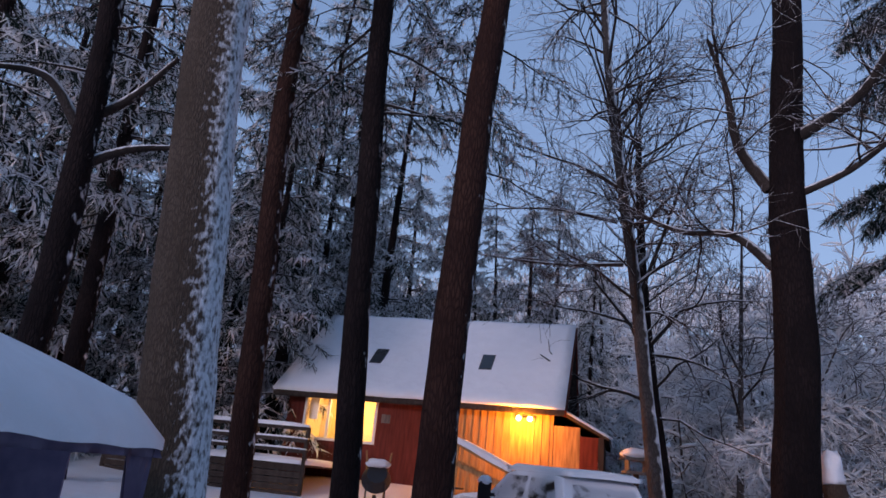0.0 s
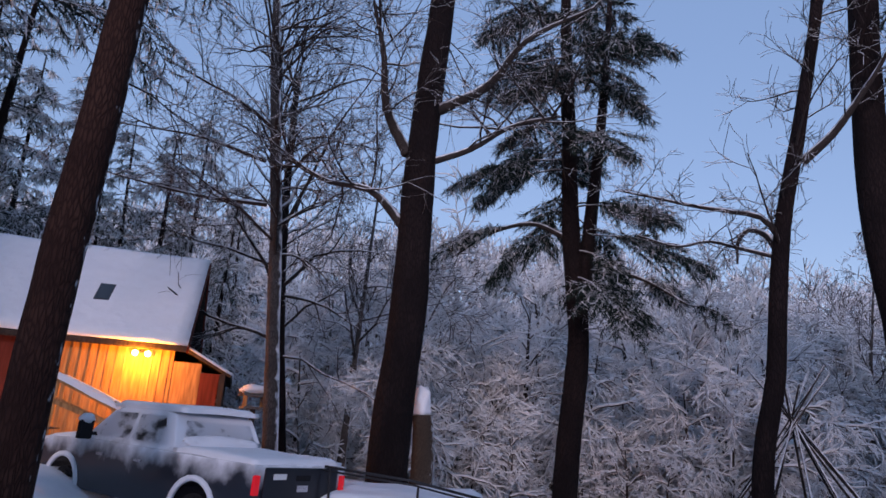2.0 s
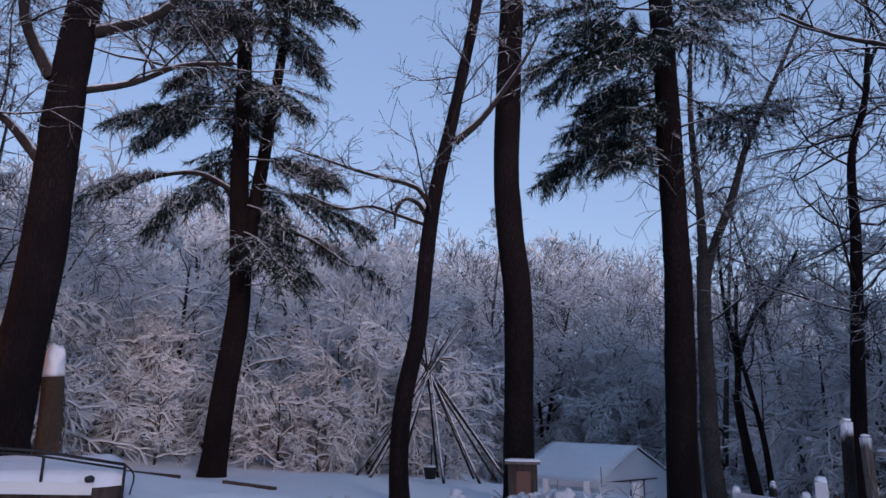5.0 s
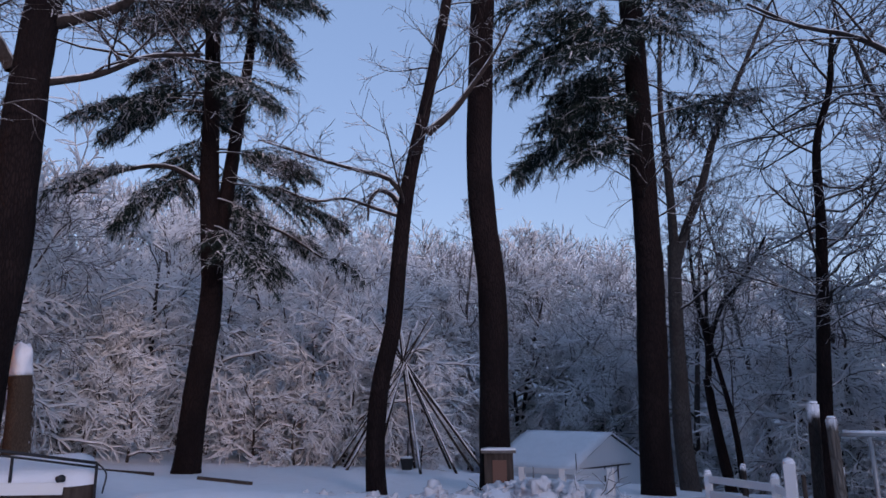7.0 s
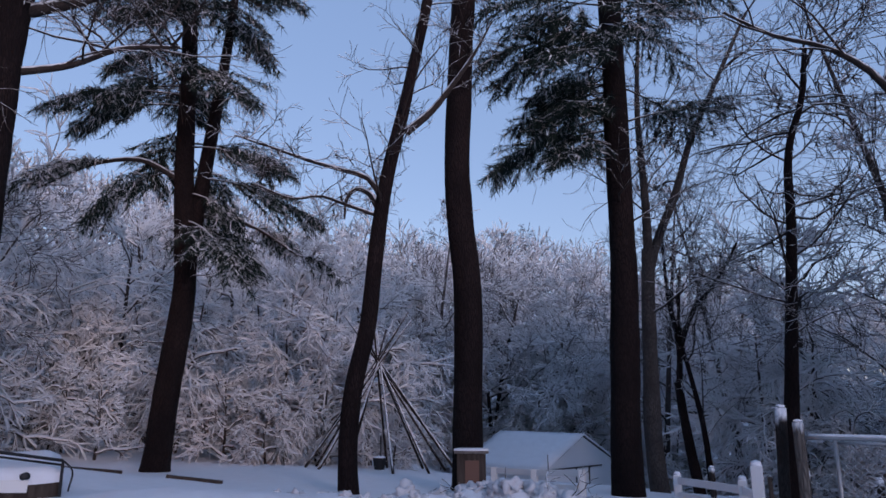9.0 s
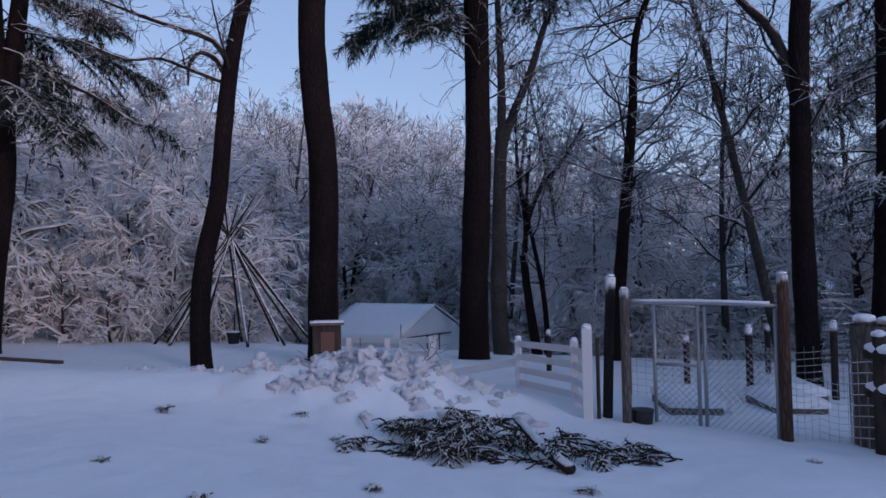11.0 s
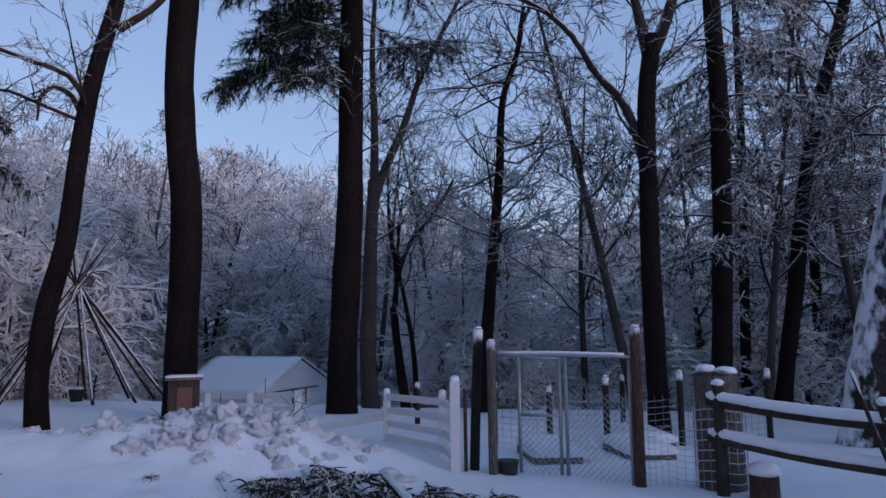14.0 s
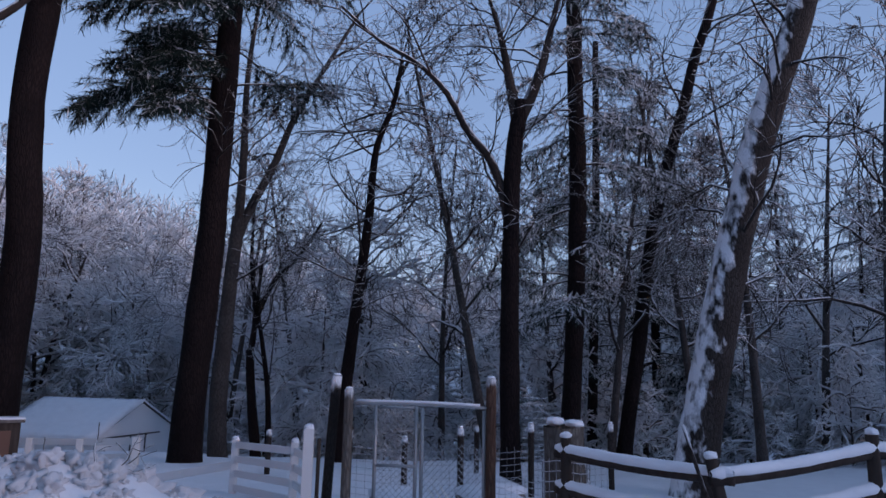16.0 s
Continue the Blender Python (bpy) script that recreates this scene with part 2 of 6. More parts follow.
# ---- trees ----
def grow(rng, p, d, length, r, level, out, droop=0.0, spread=0.9, kids=5, depth=3, curl=0.22, far=False):
    """A branch and, in turn, its side branches, as polylines."""
    n = (6, 5, 3, 2)[min(3, level + max(0, 3 - depth) * (level >= depth))] if far else (5 if level < depth else 3)
    d = Vector(d).normalized()
    pts, rad = [Vector(p)], [r]
    step = length / n
    for i in range(n):
        d = (d + Vector((rng.gauss(0, curl), rng.gauss(0, curl), rng.gauss(0, curl) + droop))).normalized()
        pts.append(pts[-1] + d * step)
        rad.append(r * (1 - 0.75 * (i + 1) / n) + 0.002)
    out.append((level, [tuple(q) for q in pts], rad))
    if level >= depth:
        return
    m = max(2, int(kids * rng.uniform(0.7, 1.3)))
    for k in range(m):
        f = rng.uniform(0.25, 1.0)
        i = min(n - 1, int(f * n))
        q = pts[i].lerp(pts[i + 1], f * n - i)
        ax = (pts[i + 1] - pts[i]).normalized()
        side = ax.cross(Vector((rng.gauss(0, 1), rng.gauss(0, 1), rng.gauss(0, 1)))).normalized()
        nd = (ax * rng.uniform(0.5, 1.0) + side * spread * rng.uniform(0.6, 1.1)).normalized()
        grow(rng, q, nd, length * (rng.uniform(0.42, 0.75) if far else rng.uniform(0.38, 0.62)), max(0.004, rad[i] * rng.uniform(0.4, 0.6)), level + 1, out, droop, spread, kids, depth, curl, far)


def on_line(line, z):
    """The place on a trunk's line at height z, and its radius share."""
    line = np.asarray(line)
    k = int(np.clip(np.searchsorted(line[:, 2], z) - 1, 0, len(line) - 2))
    f = (z - line[k, 2]) / max(1e-6, line[k + 1, 2] - line[k, 2])
    return Vector(line[k] + np.clip(f, 0, 1) * (line[k + 1] - line[k])), (k + f) / (len(line) - 1)


def trunk_mesh(pts, r0, r1, material, parent, name="trunk", flare=1.35, sides=18, n=40, seed=0):
    line = smooth_line(pts, n)
    t = np.linspace(0, 1, n)
    rad = r0 + (r1 - r0) * t
    h = line[:, 2] - line[0, 2]
    rad *= 1 + (flare - 1) * np.exp(-h / 0.35)
    v, f = tubes([(line, rad)], sides)
    rng = random.Random(seed + 5)
    o = rng.uniform(0, 50)
    for i in range(len(v)):
        c = line[i // sides]
        a = v[i] - c
        k = 1 + 0.10 * noise.noise((v[i][0] * 2 + o, v[i][1] * 2, v[i][2] * 0.7)) + 0.05 * noise.noise((v[i][0] * 7 + o, v[i][1] * 7, v[i][2] * 2.5))
        v[i] = c + a * k
    ob = raw(name, v, f, [material], parent)
    return line, ob


def blades(rng, pts, count, size, snow_share, out_v, out_m, flat=0.6, width=0.075):
    """Needle sprays round a twig: slim triangles, some with snow on top."""
    for _ in range(count):
        f = rng.random() * (len(pts) - 1)
        i = min(len(pts) - 2, int(f))
        c = np.asarray(pts[i]) + (np.asarray(pts[i + 1]) - np.asarray(pts[i])) * (f - i)
        ax = np.asarray(pts[i + 1]) - np.asarray(pts[i])
        ax = ax / (np.linalg.norm(ax) + 1e-9)
        d = np.array([rng.gauss(0, 1), rng.gauss(0, 1), rng.gauss(0, flat)]) + ax * 0.9
        d /= np.linalg.norm(d)
        L = size * rng.uniform(0.6, 1.3)
        sidev = np.cross(d, [rng.gauss(0, 0.4), rng.gauss(0, 0.4), 1.0])
        sidev /= np.linalg.norm(sidev) + 1e-9
        w = L * width
        snowy = rng.random() < snow_share
        lift = np.array([0, 0, 0.02 if snowy else 0.0])
        if snowy:
            w *= 1.6
            L *= 0.85
        out_v.append((c - sidev * w * 0.7 + lift, c + sidev * w * 0.7 + lift, c + d * L + lift - [0, 0, 0.25 * L]))
        out_m.append(1 if snowy else 0)


def bough(rng, p, az, length, rise, lines, out_v, out_m, dens=1.0, size=0.2, snow=0.35, r=0.035, bare=0.3, droop=-0.10):
    """A pine branch with side twigs and needle sprays."""
    d = Vector((math.sin(az), math.cos(az), rise)).normalized()
    n = 6
    pts, rad = [Vector(p)], [r]
    for i in range(n):
        d = (d + Vector((rng.gauss(0, 0.1), rng.gauss(0, 0.1), droop + rng.gauss(0, 0.05)))).normalized()
        pts.append(pts[-1] + d * length / n)
        rad.append(r * (1 - 0.8 * (i + 1) / n))
    lines.append(([tuple(q) for q in pts], rad))
    m = int(9 * dens * max(1.0, length / 1.5))
    for k in range(m):
        f = bare + (1 - bare) * (k + rng.random()) / m
        i = min(n - 1, int(f * n))
        q = pts[i].lerp(pts[i + 1], f * n - i)
        ax = (pts[i + 1] - pts[i]).normalized()
        side = ax.cross(Vector((0, 0, 1))).normalized() * (1 if k % 2 else -1)
        td = (ax * rng.uniform(0.5, 0.9) + side * rng.uniform(0.4, 1.0) + Vector((0, 0, rng.uniform(-0.35, 0.2)))).normalized()
        L = length * (0.42 * (1.1 - f) + 0.14) * rng.uniform(0.7, 1.2)
        t2 = [q, q + td * L * 0.5, q + td * L + Vector((0, 0, -0.14 * L))]
        lines.append(([tuple(a) for a in t2], [0.012, 0.009, 0.004]))
        blades(rng, [tuple(a) for a in t2], int(34 * dens * (0.5 + L)), size, snow, out_v, out_m)


def crown_mesh(lines, bl, mi, parent, twig=M_BRANCH, name="crown"):
    """One mesh: the limbs' tubes and the needle sprays."""
    v, f = tubes(lines, 4)
    faces = [tuple(a) for a in f]
    idx = [0] * len(faces)
    if bl:
        b = len(v)
        v = np.concatenate([v, np.asarray(bl).reshape(-1, 3)])
        faces += [(b + 3 * k, b + 3 * k + 1, b + 3 * k + 2) for k in range(len(bl))]
        idx += [1 + k for k in mi]
    return raw(name, v, faces, [twig, M_NEEDLE, M_SPRIG_SNOW], parent, idx)


def limb_mesh(name, pts, r0, r1, material, parent, n=14):
    line = smooth_line(pts, n)
    v, f = tubes([(line, np.linspace(r0, r1, n))], 8)
    raw(name, v, f, [material], parent)
    return line


def branch_crown(levels, parent, thick=M_BRANCH, thin=M_TWIG, name="crown", fat=1.0, rmin=0.006, pads=0):
    """Bare branches: limbs with bark and snow on top, and fine snowy twigs."""
    big = [(p, [x * fat for x in r]) for lv, p, r in levels if lv <= 1]
    small = [(p, [max(x * fat, rmin) for x in r]) for lv, p, r in levels if lv > 1]
    vs, fs, idx, b = [], [], [], 0
    for ls, sides, m in ((big, 5, 0), (small, 3, 1)):
        if not ls:
            continue
        v, f = tubes(ls, sides)
        vs.append(v)
        fs.append(f + b)
        idx += [m] * len(f)
        b += len(v)
    v, f = np.concatenate(vs), [tuple(a) for a in np.concatenate(fs)]
    if pads:
        # cushions of snow lodged on the branches
        rng = random.Random(len(v))
        spots = [p for lv, p, r in levels if lv in (1, 2)]
        extra = []
        o = [(1, 0, 0), (0.6, 0.7, 0.1), (-0.3, 0.95, 0), (-1, 0.1, 0.1), (-0.5, -0.85, 0), (0.5, -0.9, 0.05), (0.1, 0, 1), (0, 0.1, -0.7)]
        for _ in range(pads):
            q = rng.choice(rng.choice(spots))
            s, a = rng.uniform(0.06, 0.2), rng.uniform(0, 6.28)
            k = b + len(extra)
            for x, y, z in o:
                w = s * rng.uniform(0.75, 1.25)
                extra.append((q[0] + w * (x * math.cos(a) - y * math.sin(a)) * 1.4, q[1] + w * (x * math.sin(a) + y * math.cos(a)), q[2] + 0.03 + w * z * 0.5))
            for i in range(6):
                j = (i + 1) % 6
                f += [(k + i, k + j, k + 6), (k + j, k + i, k + 7)]
                idx += [2, 2]
        v = np.concatenate([v, np.asarray(extra)])
    return raw(name, v, f, [thick, thin, M_SPRIG_SNOW], parent, idx)


def bare_tree(rng, height, r, at, label, group="", twig=M_TWIG, kids=6, depth=3, limbs=14, low=0.25, lean=(0, 0), fat=1.0, up=0.5, rmin=0.016, droop=0.0, thick=M_BRANCH, pads=0):
    t = thing("bare_tree", at, label, "tree", group)
    pts = [(0, 0, -0.4), (lean[0] * 0.4 + rng.gauss(0, 0.12), lean[1] * 0.4 + rng.gauss(0, 0.12), height * 0.45), (lean[0] + rng.gauss(0, 0.3), lean[1] + rng.gauss(0, 0.3), height)]
    line, _ = trunk_mesh(pts, r, r * 0.18, M_GREY, t, sides=8, n=12)
    out = []
    for k in range(limbs):
        f = low + (1 - low) * (k + rng.random()) / limbs
        p, _ = on_line(line, height * f)
        a = rng.uniform(0, 2 * math.pi)
        grow(rng, p, (math.sin(a), math.cos(a), rng.uniform(0.1, 2 * up)), height * rng.uniform(0.22, 0.38) * (1.25 - f), r * 0.4 * (1.2 - f), 0, out, kids=kids, depth=depth, droop=droop, far=True, spread=0.75, curl=0.18)
    branch_crown(out, t, thick=thick, thin=twig, fat=fat, rmin=rmin, pads=pads)
    return t


def conifer(rng, height, r, at, label, group="", dens=0.7, low=0.12, spread=0.24, snow=0.4, size=0.32, name="pine_tree"):
    t = thing(name, at, label, "tree", group)
    line, _ = trunk_mesh([(0, 0, -0.4), (rng.gauss(0, 0.1), rng.gauss(0, 0.1), height * 0.5), (0, 0, height)], r, 0.03, M_PINE, t, sides=8, n=10)
    lines, bv, bmi = [], [], []
    z = height * low
    while z < height * 0.98:
        f = z / height
        for _ in range(4 if dens > 0.6 else 3):
            p, _k = on_line(line, z + rng.uniform(-0.2, 0.2))
            bough(rng, p, rng.uniform(0, 2 * math.pi), height * spread * (1.08 - f) * rng.uniform(0.7, 1.15) + 0.3, rng.uniform(-0.15, 0.25), lines, bv, bmi, dens, size, snow, bare=0.15, droop=-0.07)
        z += height * 0.05
    crown_mesh(lines, bv, bmi, t)
    return t


# ---- the yard's own trees ----
def hero(label, pts, r0, r1, material, name="pine_tree", extra=4.0, seed=0, flare=1.18):
    """A tall trunk along pts (world), which goes on upwards past the last one."""
    pts = [Vector(p) for p in pts]
    base = pts[0].copy()
    base.z = ground_z(base.x, base.y) - 0.05
    if len(pts) > 1 and pts[0].z > base.z + 0.05:
        d = (pts[1] - pts[0]) / max(0.2, pts[1].z - pts[0].z)
        low = pts[0] - d * (pts[0].z - base.z)
        base.x, base.y = low.x, low.y
        pts = [base] + (pts if pts[0].z > base.z + 0.6 else pts[1:])
    else:
        pts[0] = base
    d = (pts[-1] - pts[-2]).normalized()
    pts.append(pts[-1] + Vector((d.x * 0.5, d.y * 0.5, 1)).normalized() * extra)
    t = thing(name, base, label, "tree")
    loc = [p - base for p in pts]
    loc[0].z -= 0.25
    line, _ = trunk_mesh([tuple(p) for p in loc], r0 * 0.86, r1 * 0.86, material, t, seed=seed, flare=flare)
    return t, line, base


def local(pts, base):
    return [tuple(Vector(p) - base) for p in pts]


def pine_crown(seed, t, line, z0, z1, n, length, azimuths=None, dens=1.0, snow=0.32, size=0.2, rise=(-0.1, 0.35), bare=0.3, r=0.035, dead=0):
    rng = random.Random(seed)
    lines, bv, bmi = [], [], []
    for k in range(n):
        z = z0 + (z1 - z0) * (k + rng.random()) / n
        p, _ = on_line(line, z)
        az_ = rng.uniform(0, 2 * math.pi) if azimuths is None else radians(rng.uniform(*rng.choice(azimuths)))
        bough(rng, p, az_, length * rng.uniform(0.6, 1.2), rng.uniform(*rise), lines, bv, bmi, dens, size, snow, r, bare)
    for k in range(dead):
        z = rng.uniform(z0 * 0.5, z1)
        p, _ = on_line(line, z)
        out = []
        a = rng.uniform(0, 2 * math.pi)
        grow(rng, p, (math.sin(a), math.cos(a), 0.1), length * rng.uniform(0.4, 0.8), 0.02, 1, out, droop=-0.03, kids=5, depth=3)
        lines += [(q, rr) for _, q, rr in out]
    return crown_mesh(lines, bv, bmi, t)


def bare_crown(seed, t, starts, kids=6, depth=3, droop=0.0, fat=1.0, twig=M_TWIG, curl=0.22, spread=0.9):
    """Twigs and branches that spring from the given (place, direction, length, radius)."""
    rng = random.Random(seed)
    out = []
    for p, d, length, r in starts:
        grow(rng, p, d, length, r, 0, out, droop=droop, kids=kids, depth=depth, curl=curl, spread=spread)
    return branch_crown(out, t, thin=twig, fat=fat)


def sprout(seed, line, n, f0, f1, length, r, up=0.4, outward=1.0):
    """Places along a limb with directions for its side branches."""
    rng = random.Random(seed)
    res = []
    m = len(line) - 1
    for k in range(n):
        f = f0 + (f1 - f0) * (k + rng.random()) / n
        i = min(m - 1, int(f * m))
        p = np.asarray(line[i]) + (np.asarray(line[i + 1]) - np.asarray(line[i])) * (f * m - i)
        ax = np.asarray(line[i + 1]) - np.asarray(line[i])
        ax = ax / np.linalg.norm(ax)
        a = rng.uniform(0, 2 * math.pi)
        d = np.array([math.sin(a) * outward, math.cos(a) * outward, up + rng.gauss(0, 0.25)]) + ax * 0.4
        res.append((tuple(p), tuple(d), length * rng.uniform(0.6, 1.2), r * rng.uniform(0.7, 1.2)))
    return res


def yard_trees():
    # great trunk with snow blown on to one side, beside the canopy
    t, ln, b = hero("thick grey tree trunk plastered with snow on its windward side", [(-2.29, 7.15, 1.7), (-2.38, 7.12, 2.56), (-2.47, 7.08, 3.49), (-2.56, 7.05, 4.49), (-2.66, 7.01, 5.65), (-2.74, 6.98, 6.77)], 0.45, 0.3, M_OAK, "oak_tree", 7, 1, 1.15)
    bare_crown(11, t, sprout(12, ln, 7, 0.6, 1.0, 3.0, 0.06))
    # forked leaning tree further back
    t, ln, b = hero("leaning brown trunk with snow-topped limbs", [(-6.06, 10.94, 3.15), (-6.05, 10.94, 4.25), (-6.11, 10.91, 5.72), (-6.17, 10.88, 7.3), (-6.24, 10.83, 8.65), (-6.3, 10.8, 9.35)], 0.3, 0.2, M_PINE, "pine_tree", 5, 2)
    for q in ([(-6.2, 10.85, 6.0), (-5.57, 11.19, 6.58), (-4.6, 11.6, 6.95)], [(-6.25, 10.85, 6.9), (-5.74, 11.10, 7.48), (-5.15, 11.39, 8.62)], [(-6.28, 10.81, 6.8), (-6.84, 10.46, 7.48), (-7.6, 10.00, 7.33)]):
        limb_mesh("limb", local(q, b), 0.11, 0.04, M_BRANCH, t)
    pine_crown(21, t, ln, 7.0, 13.0, 16, 2.6, dens=0.9)
    # slim red trunk
    t, ln, b = hero("slim reddish pine trunk with snow flecks", [(-2.62, 11.26, 1.3), (-2.71, 11.24, 2.82), (-2.76, 11.22, 4.1), (-2.9, 11.19, 6.3), (-2.98, 11.17, 7.61), (-3.0, 11.16, 9.53)], 0.24, 0.17, M_RED, "pine_tree", 7, 3)
    pine_crown(31, t, ln, 8.0, 14.5, 18, 2.8, dens=1.0, dead=4)
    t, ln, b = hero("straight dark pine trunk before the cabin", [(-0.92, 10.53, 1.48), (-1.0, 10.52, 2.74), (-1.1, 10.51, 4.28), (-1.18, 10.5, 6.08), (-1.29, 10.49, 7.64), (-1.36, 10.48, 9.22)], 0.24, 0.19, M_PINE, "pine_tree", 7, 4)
    pine_crown(41, t, ln, 6.5, 14.5, 22, 2.8, dens=1.0, dead=5)
    t, ln, b = hero("leaning brown pine trunk with pale bark flecks", [(0.31, 9.57, 1.54), (0.32, 9.57, 2.76), (0.35, 9.57, 3.86), (0.41, 9.57, 5.4), (0.46, 9.56, 6.9), (0.58, 9.56, 8.88)], 0.31, 0.22, M_RED, "pine_tree", 7, 5)
    pine_crown(51, t, ln, 8.8, 14.5, 14, 2.4, dens=0.9, dead=3)
    t, ln, b = hero("dark pine trunk standing close behind another", [(0.41, 13.07, 1.01), (0.61, 13.06, 5.72), (0.72, 13.05, 9.50)], 0.27, 0.18, M_PINE, "pine_tree", 7, 6)
    pine_crown(61, t, ln, 9.0, 15.0, 16, 2.6)
    # bare oaks by the cabin
    t, ln, b = hero("slender bare oak with snow-lined branches", [(5.48, 16.33, 1.55), (5.24, 16.41, 3.92), (5.01, 16.48, 6.36), (4.66, 16.58, 9.16), (4.35, 16.66, 11.71), (4.11, 16.72, 14.47)], 0.22, 0.1, M_GREY, "oak_tree", 3, 7)
    st = sprout(71, ln, 32, 0.3, 1.0, 3.4, 0.05, 0.35)
    for q in ([(4.92, 16.50, 5.99), (5.55, 16.30, 7.86), (6.22, 16.06, 9.88), (6.78, 15.83, 11.00)], [(4.52, 16.61, 8.38), (2.92, 16.96, 8.70), (1.31, 17.15, 8.61)], [(4.69, 16.57, 7.23), (3.17, 16.92, 7.18), (1.12, 17.17, 7.31)]):
        l2 = limb_mesh("limb", local(q, b), 0.06, 0.015, M_BRANCH, t)
        st += sprout(len(st), l2, 8, 0.2, 1.0, 1.8, 0.022, 0.3)
    bare_crown(72, t, st, kids=8, depth=2, curl=0.16)
    t, ln, b = hero("dark bare oak behind a slimmer one", [(7.02, 20.02, 1.3), (6.42, 20.22, 6.54), (6.3, 20.35, 9.13)], 0.24, 0.1, M_PINE, "oak_tree", 4, 8)
    bare_crown(82, t, sprout(81, ln, 22, 0.25, 1.0, 4.0, 0.06, 0.4), kids=6, depth=2)
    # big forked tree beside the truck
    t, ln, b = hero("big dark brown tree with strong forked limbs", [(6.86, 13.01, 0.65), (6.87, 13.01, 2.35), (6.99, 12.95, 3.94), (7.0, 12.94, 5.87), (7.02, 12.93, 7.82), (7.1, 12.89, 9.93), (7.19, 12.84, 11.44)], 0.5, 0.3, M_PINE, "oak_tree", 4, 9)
    st = sprout(91, ln, 6, 0.75, 1.0, 3.0, 0.05)
    for q, r in (([(6.75, 13.08, 8.0), (6.26, 13.32, 9.01), (6.05, 13.42, 10.56), (5.73, 13.56, 11.9)], 0.13), ([(6.75, 13.05, 6.3), (6.06, 13.42, 7.06), (5.16, 13.78, 7.16), (4.4, 14.0, 7.5)], 0.11), ([(7.2, 12.8, 9.1), (8.28, 12.17, 9.92), (8.88, 11.74, 11.03), (10.2, 10.7, 12.0)], 0.14), ([(7.2, 12.8, 7.85), (7.94, 12.39, 8.22), (8.76, 11.83, 8.87), (9.6, 11.2, 9.14)], 0.09)):
        l2 = limb_mesh("limb", local(q, b), r, 0.035, M_BRANCH, t)
        st += sprout(len(st) + 3, l2, 14, 0.25, 1.0, 2.3, 0.028, 0.35)
    bare_crown(92, t, st, kids=6, depth=2)
    # twin-stemmed pine with hanging boughs
    t, ln, b = hero("twin-stemmed dark pine with drooping snowy boughs", [(13.4, 15.12, 0.64), (13.52, 15.01, 2.7), (13.64, 14.91, 5.03), (13.55, 14.99, 6.65), (13.47, 15.06, 7.81), (13.39, 15.13, 10.94), (13.3, 15.21, 13.7)], 0.43, 0.17, M_PINE, "pine_tree", 4, 10)
    limb_mesh("second_stem", local([(13.6, 14.95, 4.6), (13.91, 14.66, 8.88), (14.16, 14.42, 12.67), (14.3, 14.3, 16)], b), 0.26, 0.08, M_PINE, t, 20)
    l2 = limb_mesh("limb", local([(13.34, 15.18, 7.9), (12.60, 15.79, 8.32), (11.76, 16.43, 8.09), (10.62, 17.19, 7.15)], b), 0.09, 0.03, M_BRANCH, t)
    l3 = limb_mesh("limb", local([(13.7, 14.8, 6.9), (14.81, 13.74, 6.70), (15.70, 12.72, 5.90)], b), 0.08, 0.03, M_BRANCH, t)
    pine_crown(101, t, ln, 6.4, 17.0, 36, 3.4, dens=1.7, size=0.24, snow=0.13, rise=(-0.28, 0.3), dead=12)
    rng = random.Random(102)
    lines, bv, bmi = [], [], []
    for l_ in (l2, l3):
        for k in range(5):
            i = rng.randint(6, len(l_) - 1)
            d = l_[-1] - l_[0]
            bough(rng, l_[i], math.atan2(d[0], d[1]) + rng.gauss(0, 0.5), 1.6, -0.1, lines, bv, bmi, 1.3, 0.25, 0.35, 0.02, 0.05)
    crown_mesh(lines, bv, bmi, t, name="bough")
    # slim tree with a hooked limb
    t, ln, b = hero("slim leaning tree with a hooked dead limb", [(12.28, 8.37, -0.18), (12.25, 8.41, 0.72), (12.3, 8.34, 2.07), (12.44, 8.13, 3.25), (12.5, 8.03, 4.47), (12.55, 7.95, 5.48), (12.65, 7.8, 6.78), (12.8, 7.54, 8.14), (12.94, 7.3, 9.54), (13.07, 7.06, 11.0)], 0.245, 0.11, M_PINE, "oak_tree", 3, 11)
    st = []
    for q, r in (([(12.55, 8.0, 5.92), (12.5, 8.2, 6.25), (12.34, 8.46, 6.35), (12.25, 8.6, 6.17), (12.22, 8.65, 5.65)], 0.085), ([(12.6, 7.95, 6.15), (12.5, 8.2, 6.58), (12.15, 8.73, 6.79), (11.8, 9.23, 6.94), (11.26, 9.9, 7.19), (10.68, 10.53, 7.41)], 0.07), ([(12.55, 8.0, 5.73), (12.25, 8.61, 5.98), (11.88, 9.12, 6.16), (11.6, 9.5, 6.07), (10.9, 10.1, 6.3)], 0.05), ([(12.87, 7.5, 7.7), (13.2, 6.98, 8.28), (13.4, 6.63, 8.83), (13.64, 6.13, 9.67), (13.84, 5.75, 10.51)], 0.1)):
        l2 = limb_mesh("limb", local(q, b), r, 0.02, M_BRANCH, t)
        st += sprout(len(st) + 9, l2, 6, 0.25, 1.0, 1.2, 0.016, 0.2)
    st += sprout(112, ln, 22, 0.42, 1.0, 1.9, 0.025, 0.3)
    bare_crown(111, t, st, kids=6, depth=2)
